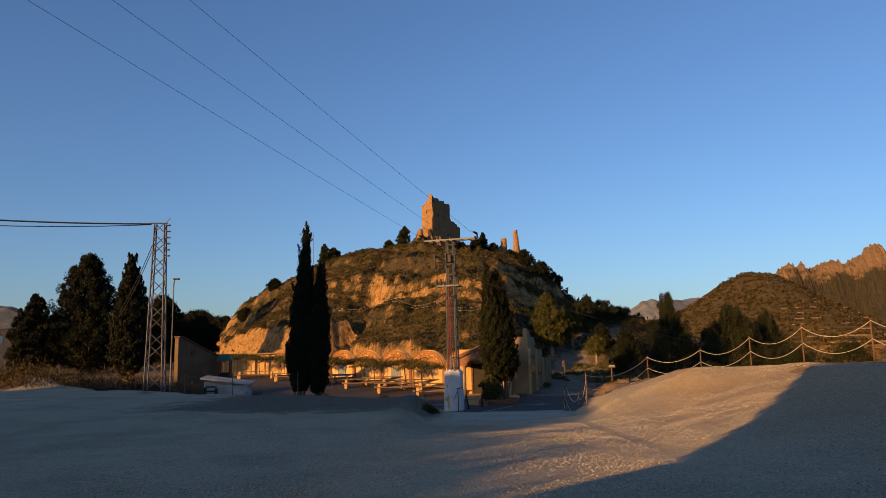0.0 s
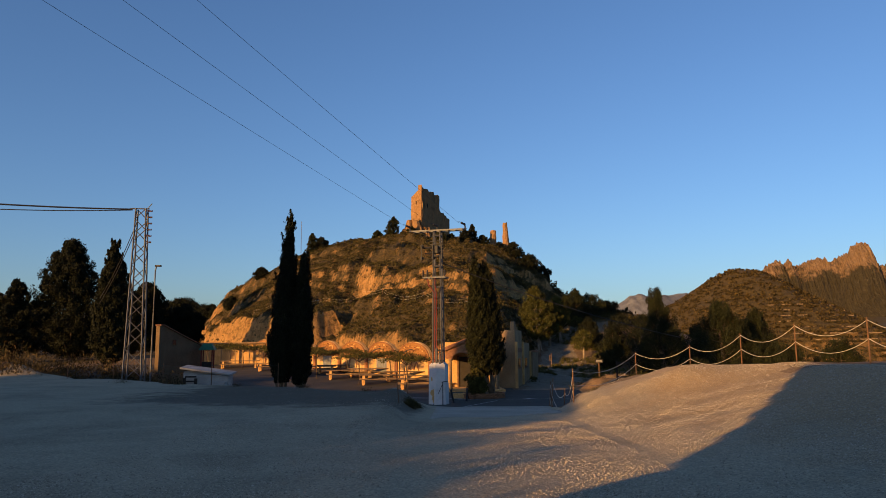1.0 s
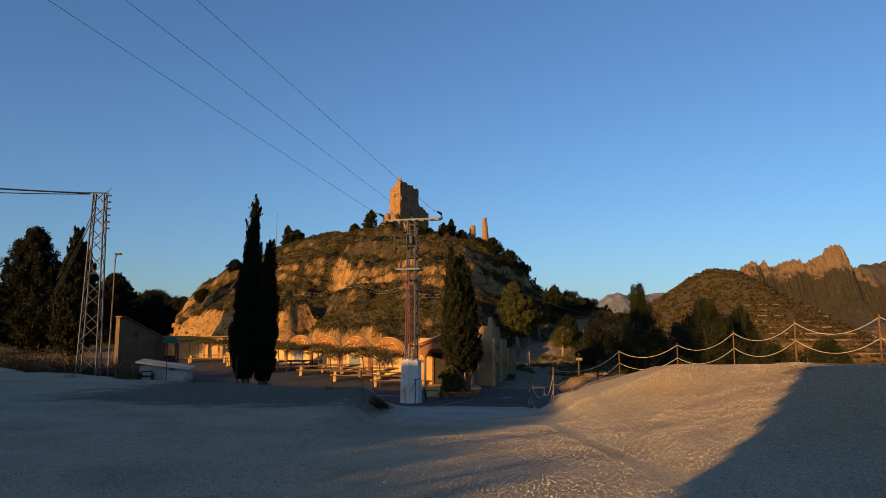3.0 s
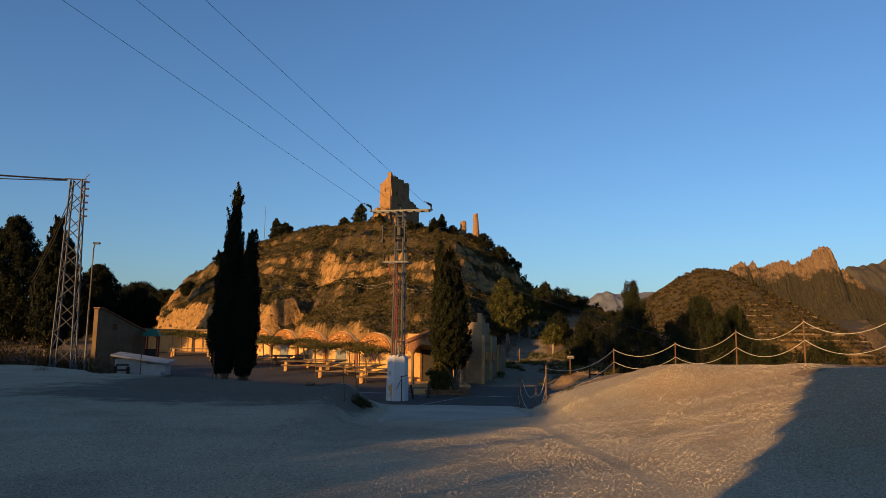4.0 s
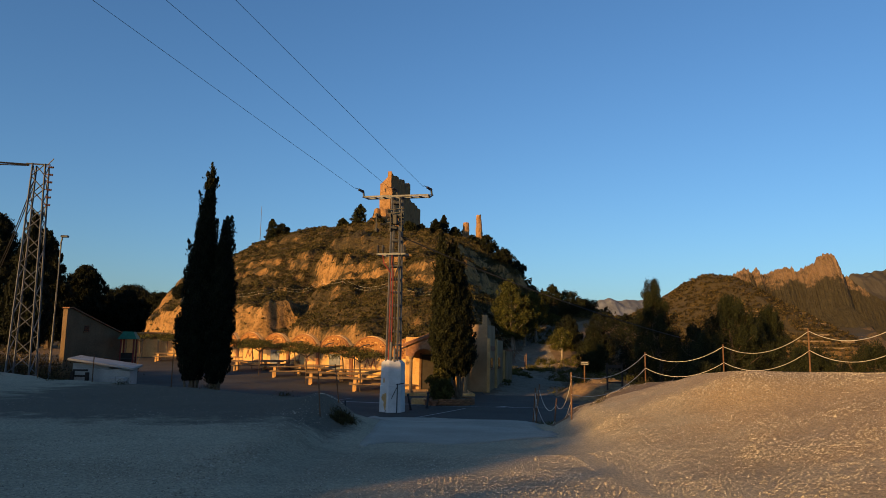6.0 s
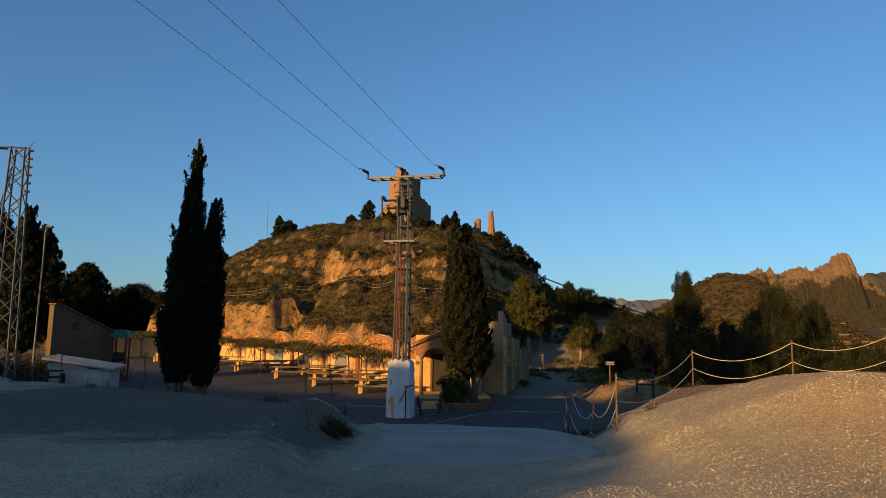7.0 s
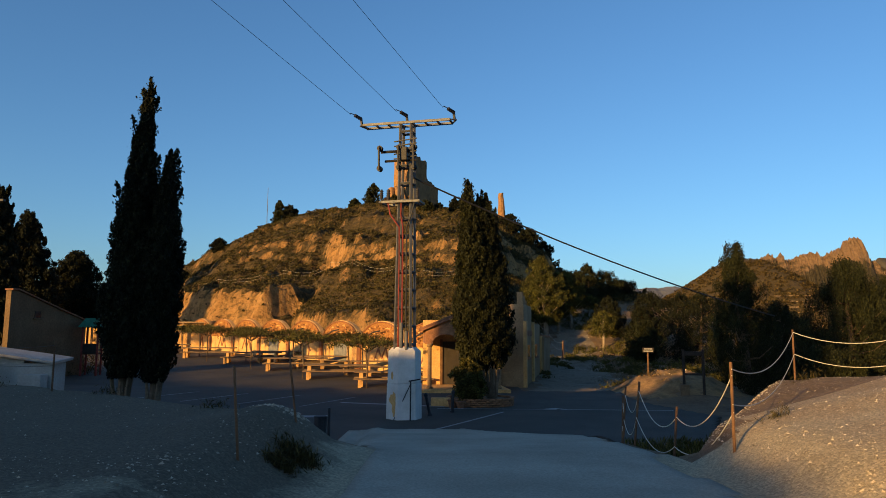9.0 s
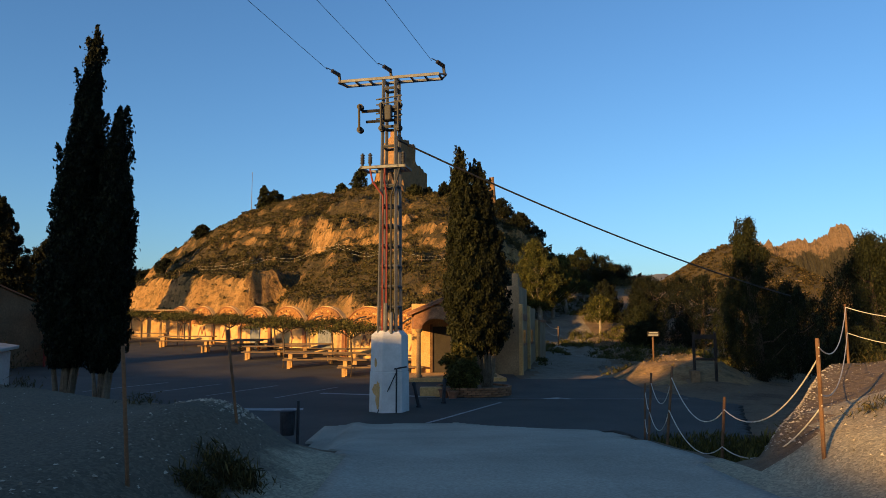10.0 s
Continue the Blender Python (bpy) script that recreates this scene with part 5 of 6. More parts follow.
# ---- white service box, sheds on the far side of the lot ----
trough = thing("service_box", (-13.45, 36.3, -1.42), "low white masonry store with a sloping slab roof", "store", rz=5)
bm = bmesh.new()
box(bm, -1.2, 1.2, -0.5, 0.5, -0.9, 0.62, 0.02)
part("body", bm, M_DULLWHITE, trough)
bm = bmesh.new()
box(bm, -1.38, 1.38, -0.68, 0.64, -0.05, 0.05, 0.02, pose(0, 0, 0.88, 5, 8, 0))
part("slab", bm, M_DULLWHITE, trough)
bm = bmesh.new()
box(bm, -1.22, 0.3, -0.46, 0.46, 0.55, 0.83, 0.02)
part("upstand", bm, M_DULLWHITE, trough)
for x, h in ((-1.02, 0.52), (-0.42, 0.48)):
    bm = bmesh.new()
    box(bm, x - 0.07, x + 0.07, -1.0, -0.86, -0.5, h, 0.02)
    part("post", bm, M_DARKWOOD, trough)
bm = bmesh.new()
box(bm, -1.0, -0.4, -0.96, -0.90, 0.28, 0.36)
box(bm, -1.0, -0.4, -0.96, -0.90, 0.52, 0.60)
part("rail", bm, M_DARKWOOD, trough)
bm = bmesh.new()
box(bm, 0.45, 1.15, -1.10, -0.62, -0.9, 0.28, 0.02)
part("low_block", bm, M_DULLWHITE, trough, "lower white block in front")

M_SHED = surface("dull_stone_wall", (0.09, 0.06, 0.031), (0.145, 0.096, 0.052), 0.9, 10, 0.95, bump=0.5, dist=0.02)
house = thing("stone_shed", (-21.3, 48.0, G(-21.3, 48.0)), "plain ochre stone shed with a sloping roofline", "shed", rz=78)
gz = 2.35 - G(-21.3, 48.0)
prof = [(0, -0.5), (5.4, -0.5), (5.4, gz - 1.45), (2.7, gz - 0.68), (0.4, gz), (0, gz - 0.02)]
part("wall", slab(prof, 0, 0.3), M_SHED, house)
bm = bmesh.new()
for (xa, za), (xb, zb) in zip(prof[2:], prof[3:]):
    vs = [bm.verts.new(p) for p in ((xa, -0.1, za + 0.03), (xb, -0.1, zb + 0.03), (xb, 0.38, zb + 0.03), (xa, 0.38, za + 0.03), (xa, -0.1, za + 0.1), (xb, -0.1, zb + 0.1), (xb, 0.38, zb + 0.1), (xa, 0.38, za + 0.1))]
    for q in ((0, 1, 2, 3), (7, 6, 5, 4), (0, 4, 5, 1), (1, 5, 6, 2), (2, 6, 7, 3), (3, 7, 4, 0)):
        bm.faces.new([vs[k] for k in q])
part("roof", bm, M_TILE, house)
bm = bmesh.new()
box(bm, 1.6, 2.0, -0.02, 0.05, gz - 1.35, gz - 1.0)
win = part("window", bm, GLASS_DARK, house)
bm = bmesh.new()
box(bm, 1.5, 2.1, -0.06, 0.02, gz - 1.42, gz - 1.35)
part("sill", bm, M_SHED, win)
kiosk = thing("play_tower", on_ground(-19.4, 52.6), "small play tower with green roof and red posts", "play tower", rz=10)
M_GREEN = surface("green_plastic", (0.01, 0.09, 0.05), (0.02, 0.14, 0.08), 3, 20, 0.5, bump=0.1)
for x in (-0.4, 0.4):
    for y in (-0.4, 0.4):
        bm = bmesh.new()
        box(bm, x - 0.05, x + 0.05, y - 0.05, y + 0.05, -0.1, 2.75, 0.01)
        part("post", bm, M_RED, kiosk)
bm = bmesh.new()
bmesh.ops.create_cone(bm, cap_ends=True, segments=4, radius1=0.85, radius2=0.45, depth=0.5, matrix=Matrix.Translation((0, 0, 2.95)) @ pose(0, 0, 0, 0, 0, 45))
part("roof", bm, M_GREEN, kiosk, "green pyramid roof")
bm = bmesh.new()
box(bm, -0.4, 0.4, -0.4, 0.4, 1.2, 1.3)
box(bm, -0.42, 0.42, -0.44, -0.4, 1.3, 1.8)
part("deck", bm, M_DARKWOOD, kiosk)
shelter = thing("long_shelter", on_ground(-25.0, 75.0), "low ochre wall of a long open shelter behind the plaza", "shelter", rz=8)
bm = bmesh.new()
box(bm, -6, 4, 0, 0.3, -0.5, 2.3, 0.02)
part("wall", bm, M_WALL, shelter)
bm = bmesh.new()
box(bm, -6.2, 4.2, -0.6, 0.6, 2.3, 2.42, 0.01)
part("roof", bm, M_CREAM, shelter)
for k in range(7):
    bm = bmesh.new()
    box(bm, -5.4 + k * 1.5, -5.25 + k * 1.5, -0.5, -0.35, -0.4, 2.3, 0.01)
    part("post", bm, M_CREAM, shelter)

# ---- lattice tower, lamp, antenna ----
TW = (-19.8, 41.0, G(-19.8, 41.0))
tower = thing("lattice_tower", TW, "tall galvanised lattice tower with insulators and cables", "tower", rz=12)
TH = 9.5 - TW[2]
def th(z):
    return 0.56 - 0.26 * z / TH
for sx in (-1, 1):
    for sy in (-1, 1):
        bm = bmesh.new()
        bar(bm, (sx * th(0), sy * th(0), -0.2), (sx * th(TH), sy * th(TH), TH), 0.05, 4)
        part("leg", bm, M_STEEL, tower)
for face in range(4):
    m = pose(0, 0, 0, 0, 0, 90 * face)
    z, k = 0.0, 0
    while z < TH - 0.1:
        z2 = min(z + 1.5 * th(z) + 0.2, TH)
        a, b = th(z), th(z2)
        sg = 1 if k % 2 else -1
        bm = bmesh.new()
        bar(bm, m @ Vector((-sg * a, -a, z)), m @ Vector((sg * b, -b, z2)), 0.028, 4)
        part("brace", bm, M_STEEL, tower)
        z, k = z2, k + 1
for z in (TH - 0.15, TH - 0.55, TH - 0.95, TH - 1.35, TH - 1.75, TH - 2.15):
    bm = bmesh.new()
    bar(bm, (0.3, -0.3, z), (0.72, -0.35, z - 0.05), 0.02, 5)
    for k in range(3):
        bar(bm, (0.5 + 0.08 * k, -0.33, z - 0.02), (0.54 + 0.08 * k, -0.33, z - 0.03), 0.06, 8)
    part("insulator", bm, M_CERAMIC, tower)
bm = bmesh.new()
bar(bm, (-0.7, 0, TH + 0.02), (0.45, 0, TH + 0.02), 0.04, 4)
bar(bm, (0.3, 0, TH), (0.62, -0.1, TH + 0.35), 0.025, 5)
part("cap_bar", bm, M_STEEL, tower)
bm = bmesh.new()
top_t = Vector((TW[0] - 0.6, TW[1], TW[2] + TH))
tube(bm, sagging(top_t, (-42.0, 29.0, 9.9), 0.5, 16), 0.05, 6)
tube(bm, sagging(top_t - Vector((0, 0, 0.05)), (-42.0, 29.3, 9.6), 0.7, 16), 0.03, 6)
ob = part("overhead_cable", bm, M_CABLE, None)
tagged(ob, "thick black twisted cable from the lattice tower", "cable")
bm = bmesh.new()
for dz in (0.0, 0.35):
    tube(bm, sagging((TW[0] - 0.3, TW[1], TW[2] + TH - 0.9 - dz), (TW[0] - 5.5, TW[1] + 6, TW[2] + TH - 5.2 - dz), 0.3, 10), 0.025, 6)
ob = part("service_cable", bm, M_CABLE, None)
tagged(ob, "two dark cables slanting down behind the trees", "cable")
lamp = thing("street_lamp", on_ground(-20.6, 45.2), "slim grey street lamp with a small head", "street lamp")
bm = bmesh.new()
lz = 6.3 - G(-20.6, 45.2)
tube(bm, [(0, 0, -0.1), (0, 0, 1.0), (0, 0, lz - 0.3), (0.08, -0.05, lz)], [0.08, 0.07, 0.045, 0.04], 10)
part("pole", bm, M_STEEL, lamp)
bm = bmesh.new()
box(bm, 0.0, 0.42, -0.16, 0.05, lz - 0.02, lz + 0.1, 0.03)
part("head", bm, M_DARKSTEEL, lamp)
bm = bmesh.new()
tube(bm, [(0, 0, -0.5), (0, 0, 5.2)], [0.05, 0.03], 6)
ob = part("antenna_mast", bm, M_STEEL, None)
ob.location = (-27.6, 119.5, 17.8)
tagged(ob, "thin bare antenna mast on the hill shoulder", "mast")

# ---- wires from the power pole ----
for (x, z), (kx, kz) in (((-1.5 - 0.24, 9.25 + 0.28), (-0.4056, 0.147)), ((-0.24, 9.53), (-0.406, 0.17)), ((1.5 - 0.24, 9.53), (-0.407, 0.194))):
    p0 = POLE_M @ Vector((x, -0.42, z))
    p1 = p0 + Vector((kx, -1.0, kz)) * 48
    bm = bmesh.new()
    tube(bm, sagging(p0, p1, 0.15, 24), 0.0065, 5)
    ob = part("power_line", bm, M_CABLE, None)
    tagged(ob, "thin bare overhead power line from the pole", "cable", "power lines over the lot")
bm = bmesh.new()
c0 = POLE_M @ Vector((0.2, 0.0, 7.5))
tube(bm, sagging(c0, (14.5, 43.5, 1.1), 0.3, 24), 0.026, 6)
ob = part("service_cable", bm, M_CABLE, None)
tagged(ob, "thick black service cable sagging towards the trees", "cable")


# ---- more trees ----
def tree_to(x, y, top, w, label, seed, leaf, **kw):
    """A tree whose tip reaches that height above the datum."""
    z = G(x, y)
    return round_tree("pine_tree", (x, y, z), top - z, w, label, seed, leaf, **kw)


for k, (x, y, top, w, lab, kw) in enumerate((
    (-48.0, 84.5, 14.2, 8.4, "big dark round pine behind the lattice tower", dict(clumps=120, per=170, bare=0.03, shape=0.85)),
    (-42.5, 86.0, 12.6, 5.2, "tall dark pine beside a broader one", dict(clumps=90, per=170, bare=0.05, shape=0.8)),
    (-53.5, 80.0, 9.0, 5.0, "lower dark pine with loose branches", dict(clumps=60, bare=0.05)),
    (-45.0, 98.0, 9.9, 7.0, "dark spreading pine beyond the plaza", dict(clumps=90, bare=0.05)),
    (-40.5, 101.0, 7.0, 6.0, "dark pine standing behind the shelter", dict(clumps=80, bare=0.05)),
    (-53.0, 131.0, 9.9, 11.0, "dark umbrella pine with a flat wide crown", dict(clumps=90, bare=0.4, shape=0.8)),
    (-46.5, 128.0, 8.6, 8.0, "dark rounded pine at the foot of the hill", dict(clumps=70, bare=0.3)),
    (-62.0, 100.0, 7.5, 9.0, "dark low pine at the far side of the lot", dict(clumps=70, bare=0.05)),
    (-58.0, 128.0, 7.0, 9.0, "dark rounded pine far behind the shed", dict(clumps=60, bare=0.1)),
)):
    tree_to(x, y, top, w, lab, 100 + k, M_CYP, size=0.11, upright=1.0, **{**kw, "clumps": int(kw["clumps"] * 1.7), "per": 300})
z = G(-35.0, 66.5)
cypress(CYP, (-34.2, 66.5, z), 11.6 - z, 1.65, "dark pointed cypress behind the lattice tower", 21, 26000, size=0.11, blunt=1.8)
DARK = "dark green pine on the slope in evening shade"
LOWD = "low dark tree at the valley edge"
for k, (x, y, top, w, lab, leaf, kw) in enumerate((
    (8.6, 72.3, 6.8, 3.7, "olive-green young pine lit from the side", M_PINE_LIGHT, dict(bark=M_PALEBARK, bare=0.14, clumps=120)),
    (11.3, 76.0, 5.9, 3.2, "olive-green pine beside the dirt track", M_PINE_LIGHT, dict(bark=M_PALEBARK, bare=0.34, clumps=60)),
    (9.9, 74.5, 5.6, 3.0, "olive-green pine among others beside the track", M_PINE_LIGHT, dict(bark=M_PALEBARK, bare=0.2, clumps=70)),
    (13.0, 81.0, 6.4, 3.4, "dark green pine behind the lighter ones", M_PINE, dict(bare=0.1, clumps=70)),
    (14.8, 86.0, 7.6, 3.4, DARK, M_PINE, dict(bare=0.1, shape=0.7)),
    (16.9, 88.0, 7.0, 4.6, DARK, M_PINE, dict(bare=0.1)),
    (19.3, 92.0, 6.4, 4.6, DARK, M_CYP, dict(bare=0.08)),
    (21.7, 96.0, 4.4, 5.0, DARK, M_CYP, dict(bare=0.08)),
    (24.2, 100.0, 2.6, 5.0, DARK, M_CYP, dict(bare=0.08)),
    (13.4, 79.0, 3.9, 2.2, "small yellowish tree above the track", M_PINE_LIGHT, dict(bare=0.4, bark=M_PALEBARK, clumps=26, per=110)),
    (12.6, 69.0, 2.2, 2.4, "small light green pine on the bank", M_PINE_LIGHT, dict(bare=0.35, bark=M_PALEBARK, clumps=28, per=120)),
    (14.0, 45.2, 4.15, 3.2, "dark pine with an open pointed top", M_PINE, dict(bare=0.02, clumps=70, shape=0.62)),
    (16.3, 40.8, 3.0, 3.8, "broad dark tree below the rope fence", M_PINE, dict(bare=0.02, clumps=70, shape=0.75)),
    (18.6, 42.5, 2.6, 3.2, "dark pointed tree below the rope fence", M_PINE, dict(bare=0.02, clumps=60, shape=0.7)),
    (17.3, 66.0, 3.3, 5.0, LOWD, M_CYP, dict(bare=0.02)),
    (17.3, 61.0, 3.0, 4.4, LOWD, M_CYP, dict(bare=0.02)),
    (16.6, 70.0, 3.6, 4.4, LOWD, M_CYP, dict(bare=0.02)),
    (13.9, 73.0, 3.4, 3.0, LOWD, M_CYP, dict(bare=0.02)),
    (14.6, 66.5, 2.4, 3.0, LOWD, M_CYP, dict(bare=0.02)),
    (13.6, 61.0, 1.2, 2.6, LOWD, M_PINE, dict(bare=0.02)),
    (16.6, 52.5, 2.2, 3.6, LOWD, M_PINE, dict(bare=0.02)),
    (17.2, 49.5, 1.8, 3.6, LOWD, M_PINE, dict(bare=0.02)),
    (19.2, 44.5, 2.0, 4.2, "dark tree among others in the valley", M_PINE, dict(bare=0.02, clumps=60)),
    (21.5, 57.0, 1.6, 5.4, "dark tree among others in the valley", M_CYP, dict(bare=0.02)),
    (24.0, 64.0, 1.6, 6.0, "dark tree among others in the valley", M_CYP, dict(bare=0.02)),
    (13.2, 37.2, -0.4, 2.4, "olive bush below the rope fence", M_PINE, dict(bare=0.03)),
    (17.6, 36.0, 0.4, 3.4, "low dark tree just beyond the rope fence", M_PINE, dict(bare=0.03)),
    (21.5, 38.0, 0.6, 3.8, "low dark tree just beyond the rope fence", M_PINE, dict(bare=0.03)),
)):
    tree_to(x, y, top, w, lab, 140 + k, leaf, size=0.032 if y < 56 else 0.05, upright=2.4 if y < 56 else 1.4, squash=1.5 if y < 56 else 0.8, **{"per": 520 if y < 56 else 240, **kw})

# trees and bushes on the crest
for k, (x, y, h, w, leaf) in enumerate(((-24.9, 116, 3.2, 2.4, M_PINE), (-23.6, 116.5, 1.9, 3.0, M_CYP), (-11.4, 117, 2.8, 2.8, M_PINE), (-13.8, 117, 1.7, 2.0, M_PINE), (-8.0, 116, 1.4, 1.8, M_PINE),
                                        (-3.0, 112.0, 1.5, 2.2, M_PINE), (-1.2, 113.5, 1.4, 2.0, M_CYP), (1.0, 116, 1.8, 2.0, M_CYP), (2.4, 118, 2.6, 1.8, M_CYP), (4.2, 119, 1.6, 2.6, M_CYP), (7.2, 120, 1.5, 2.0, M_CYP),
                                        (10.4, 118, 2.4, 3.6, M_CYP), (12.4, 117, 2.6, 3.4, M_CYP), (14.0, 115, 2.4, 3.2, M_CYP), (8.8, 114, 2.4, 3.4, M_CYP), (11.0, 110, 2.2, 3.4, M_CYP), (-33, 114, 1.8, 2.6, M_CYP), (-37, 112, 2.0, 3.0, M_CYP))):
    round_tree("hill_bush", on_ground(x, y, -0.35), h + 0.2, w, "dark wind-shaped bush on the crest of the hill", 200 + k, leaf, 40, 130, 0.0, size=0.085, category="bush", shape=0.6 if h > 2.5 else 1.0, upright=1.2)

# scrub over the hillsides: one object of many clumps
rng = np.random.default_rng(77)
n = 78000
X, Y = rng.uniform(-50, 34, n), rng.uniform(58, 124, n)
s = (Y - foot_y(X))
ok = (s > 1.5)
X, Y = X[ok], Y[ok]
Z = ground_z(X, Y)
e = 0.7
slope = np.hypot(ground_z(X + e, Y) - ground_z(X - e, Y), ground_z(X, Y + e) - ground_z(X, Y - e)) / (2 * e)
patch = wob(X, Y, 6.0, 3) + 0.5 * wob(X, Y, 2.2, 5)
ok = ((slope < 0.95) & (patch > -0.55) & (rng.uniform(size=len(X)) < 0.8)) | (rng.uniform(size=len(X)) < 0.12) | ((X > 3) & (slope < 1.2))
X, Y, Z = X[ok], Y[ok], Z[ok]
cs = []
for x, y, z in zip(X, Y, Z):
    m = 13
    r = rng.uniform(0.10, 0.40) ** 1.15 * (1.5 if x > 4 else 1.0)
    q = rng.normal(size=(m, 3))
    q /= np.linalg.norm(q, axis=1)[:, None]
    q *= (r * rng.uniform(0.3, 1, m) ** 0.5)[:, None]
    q[:, 2] = np.abs(q[:, 2]) * 0.8
    cs.append(q + (x, y, z))
v, f = blades(rng, np.concatenate(cs), 0.10, 0.5, 1.8)
tagged(new("hill_scrub", mesh_of("hill_scrub", v, f, M_SCRUB)), "dry brown and olive scrub scattered over the hill", "scrub", kind="stuff")

# dark scrub on the far hill and down in the valley
X = np.concatenate([rng.uniform(45, 190, 3600), rng.uniform(14, 150, 4200)])
Y = np.concatenate([rng.uniform(222, 300, 3600), rng.uniform(34, 230, 4200)])
Zd, Zg = dome_z(X, Y), ground_z(X, Y)
ok = (Y > 95) | (X > 34)
X, Y, Zd, Zg = X[ok], Y[ok], Zd[ok], Zg[ok]
Z = np.maximum(Zd, Zg)
r = np.where(Zd > Zg, rng.uniform(0.5, 1.3, len(X)), rng.uniform(0.5, 1.2, len(X)) * (0.6 + Y / 150))
m = 16
q = rng.normal(size=(len(X), m, 3))
q /= np.linalg.norm(q, axis=2)[..., None]
q *= (r[:, None] * rng.uniform(0.3, 1, (len(X), m)) ** 0.5)[..., None]
q[..., 2] = np.abs(q[..., 2]) * 0.8
c = (q + np.stack([X, Y, Z], 1)[:, None, :]).reshape(-1, 3)
v, f = blades(rng, c, 0.45, 0.4, 1.6)
tagged(new("valley_scrub", mesh_of("valley_scrub", v, f, M_SCRUB_BROWN)), "dark scrub and low trees across the valley", "scrub", kind="stuff")

# dry-stone terrace walls on the far hill
M_DRYSTONE = surface("dry_stone", (0.13, 0.09, 0.055), (0.24, 0.175, 0.11), 1.5, 6, 0.95, bump=0.6, dist=0.1)
V, F = [], []
front = np.arange(214, 296, 0.4)
for level in np.arange(-2, 17, 2.1):
    run = 0
    for x in np.arange(108, 168, 2.2):
        run = run - 1 if run > 0 else (int(rng.integers(2, 6)) if rng.uniform() < 0.3 else 0)
        if run == 0:
            continue
        hit = np.nonzero(dome_z(np.full(len(front), x), front) > level)[0]
        if len(hit) == 0:
            continue
        y, h = front[hit[0]] - 0.3, rng.uniform(0.02, 0.22)
        i = len(V)
        for dx, dy, dz in ((-1.05, 0, -0.3), (1.05, 0, -0.3), (1.05, 0, h), (-1.05, 0, h * 0.8), (-1.05, 0.7, -0.3), (1.05, 0.7, -0.3), (1.05, 0.7, h), (-1.05, 0.7, h * 0.8)):
            V.append((x + dx, y + dy, level + dz + 0.2))
        F += [tuple(i + k for k in q) for q in ((0, 1, 2, 3), (5, 4, 7, 6), (3, 2, 6, 7), (1, 5, 6, 2), (4, 0, 3, 7))]
tagged(new("terrace_walls", mesh_of("terrace_walls", V, F, M_DRYSTONE)), "broken pale dry-stone terrace walls on the far hill", "walls", kind="stuff")

# bed of rosemary by the ramp, weeds at the lot edge
rng = np.random.default_rng(9)
m = 16000
bx, by = rng.uniform(4.35, 7.2, m), rng.uniform(23.6, 28.6, m)
ok = (by > edge_y(bx) + 0.9)
bx, by = bx[ok], by[ok]
bz = ground_z(bx, by) + rng.uniform(0, 0.42, len(bx)) * (0.7 + 0.3 * wob(bx, by, 0.5))
v, f = blades(rng, np.stack([bx, by, bz], 1), 0.022, 2.6, 8.0)
tagged(new("rosemary_bed", mesh_of("rosemary_bed", v, f, M_VINE)), "dense green rosemary planted beside the ramp", "shrubs", kind="stuff")
cs = []
for x, y, r, m in ((-1.15, 21.6, 0.22, 2200), (-1.25, 21.1, 0.15, 900), (-3.2, 24.6, 0.25, 120), (-6.0, 26.8, 0.25, 120), (5.2, 23.0, 0.2, 90), (7.4, 26.5, 0.3, 150), (9.6, 45.2, 0.4, 260),
                  (8.8, 46.8, 0.4, 260), (11.2, 47.6, 0.5, 300), (9.0, 52.0, 0.6, 300), (10.5, 54.5, 0.6, 300), (12.0, 48.5, 0.5, 300), (-9.5, 28.8, 0.3, 140), (-13, 31, 0.35, 160), (-17, 33.6, 0.4, 180)):
    q = rng.normal(size=(m, 3)) * (r * 0.5, r * 0.5, r * 0.3)
    p = np.array([x, y, 0]) + q
    p[:, 2] = ground_z(p[:, 0], p[:, 1]) + np.abs(q[:, 2])
    cs.append(p)
v, f = blades(rng, np.concatenate(cs), 0.012, 1.4, 8.0)
tagged(new("weeds", mesh_of("weeds", v, f, M_SCRUB)), "dry weeds and low tufts along the banks", "weeds", kind="stuff")
cs = []
for k in range(420):
    x, y = rng.uniform(-38, -20), rng.uniform(43, 56)
    m = 70
    q = rng.normal(size=(m, 3)) * (0.4, 0.4, 0.55)
    p = np.array([x, y, 0]) + q
    p[:, 2] = ground_z(p[:, 0], p[:, 1]) + np.abs(q[:, 2])
    cs.append(p)
v, f = blades(rng, np.concatenate(cs), 0.05, 1.4, 4.0)
tagged(new("dry_grass", mesh_of("dry_grass", v, f, M_SCRUB_BROWN)), "dry grass and low brush round the lattice tower", "grass", kind="stuff")


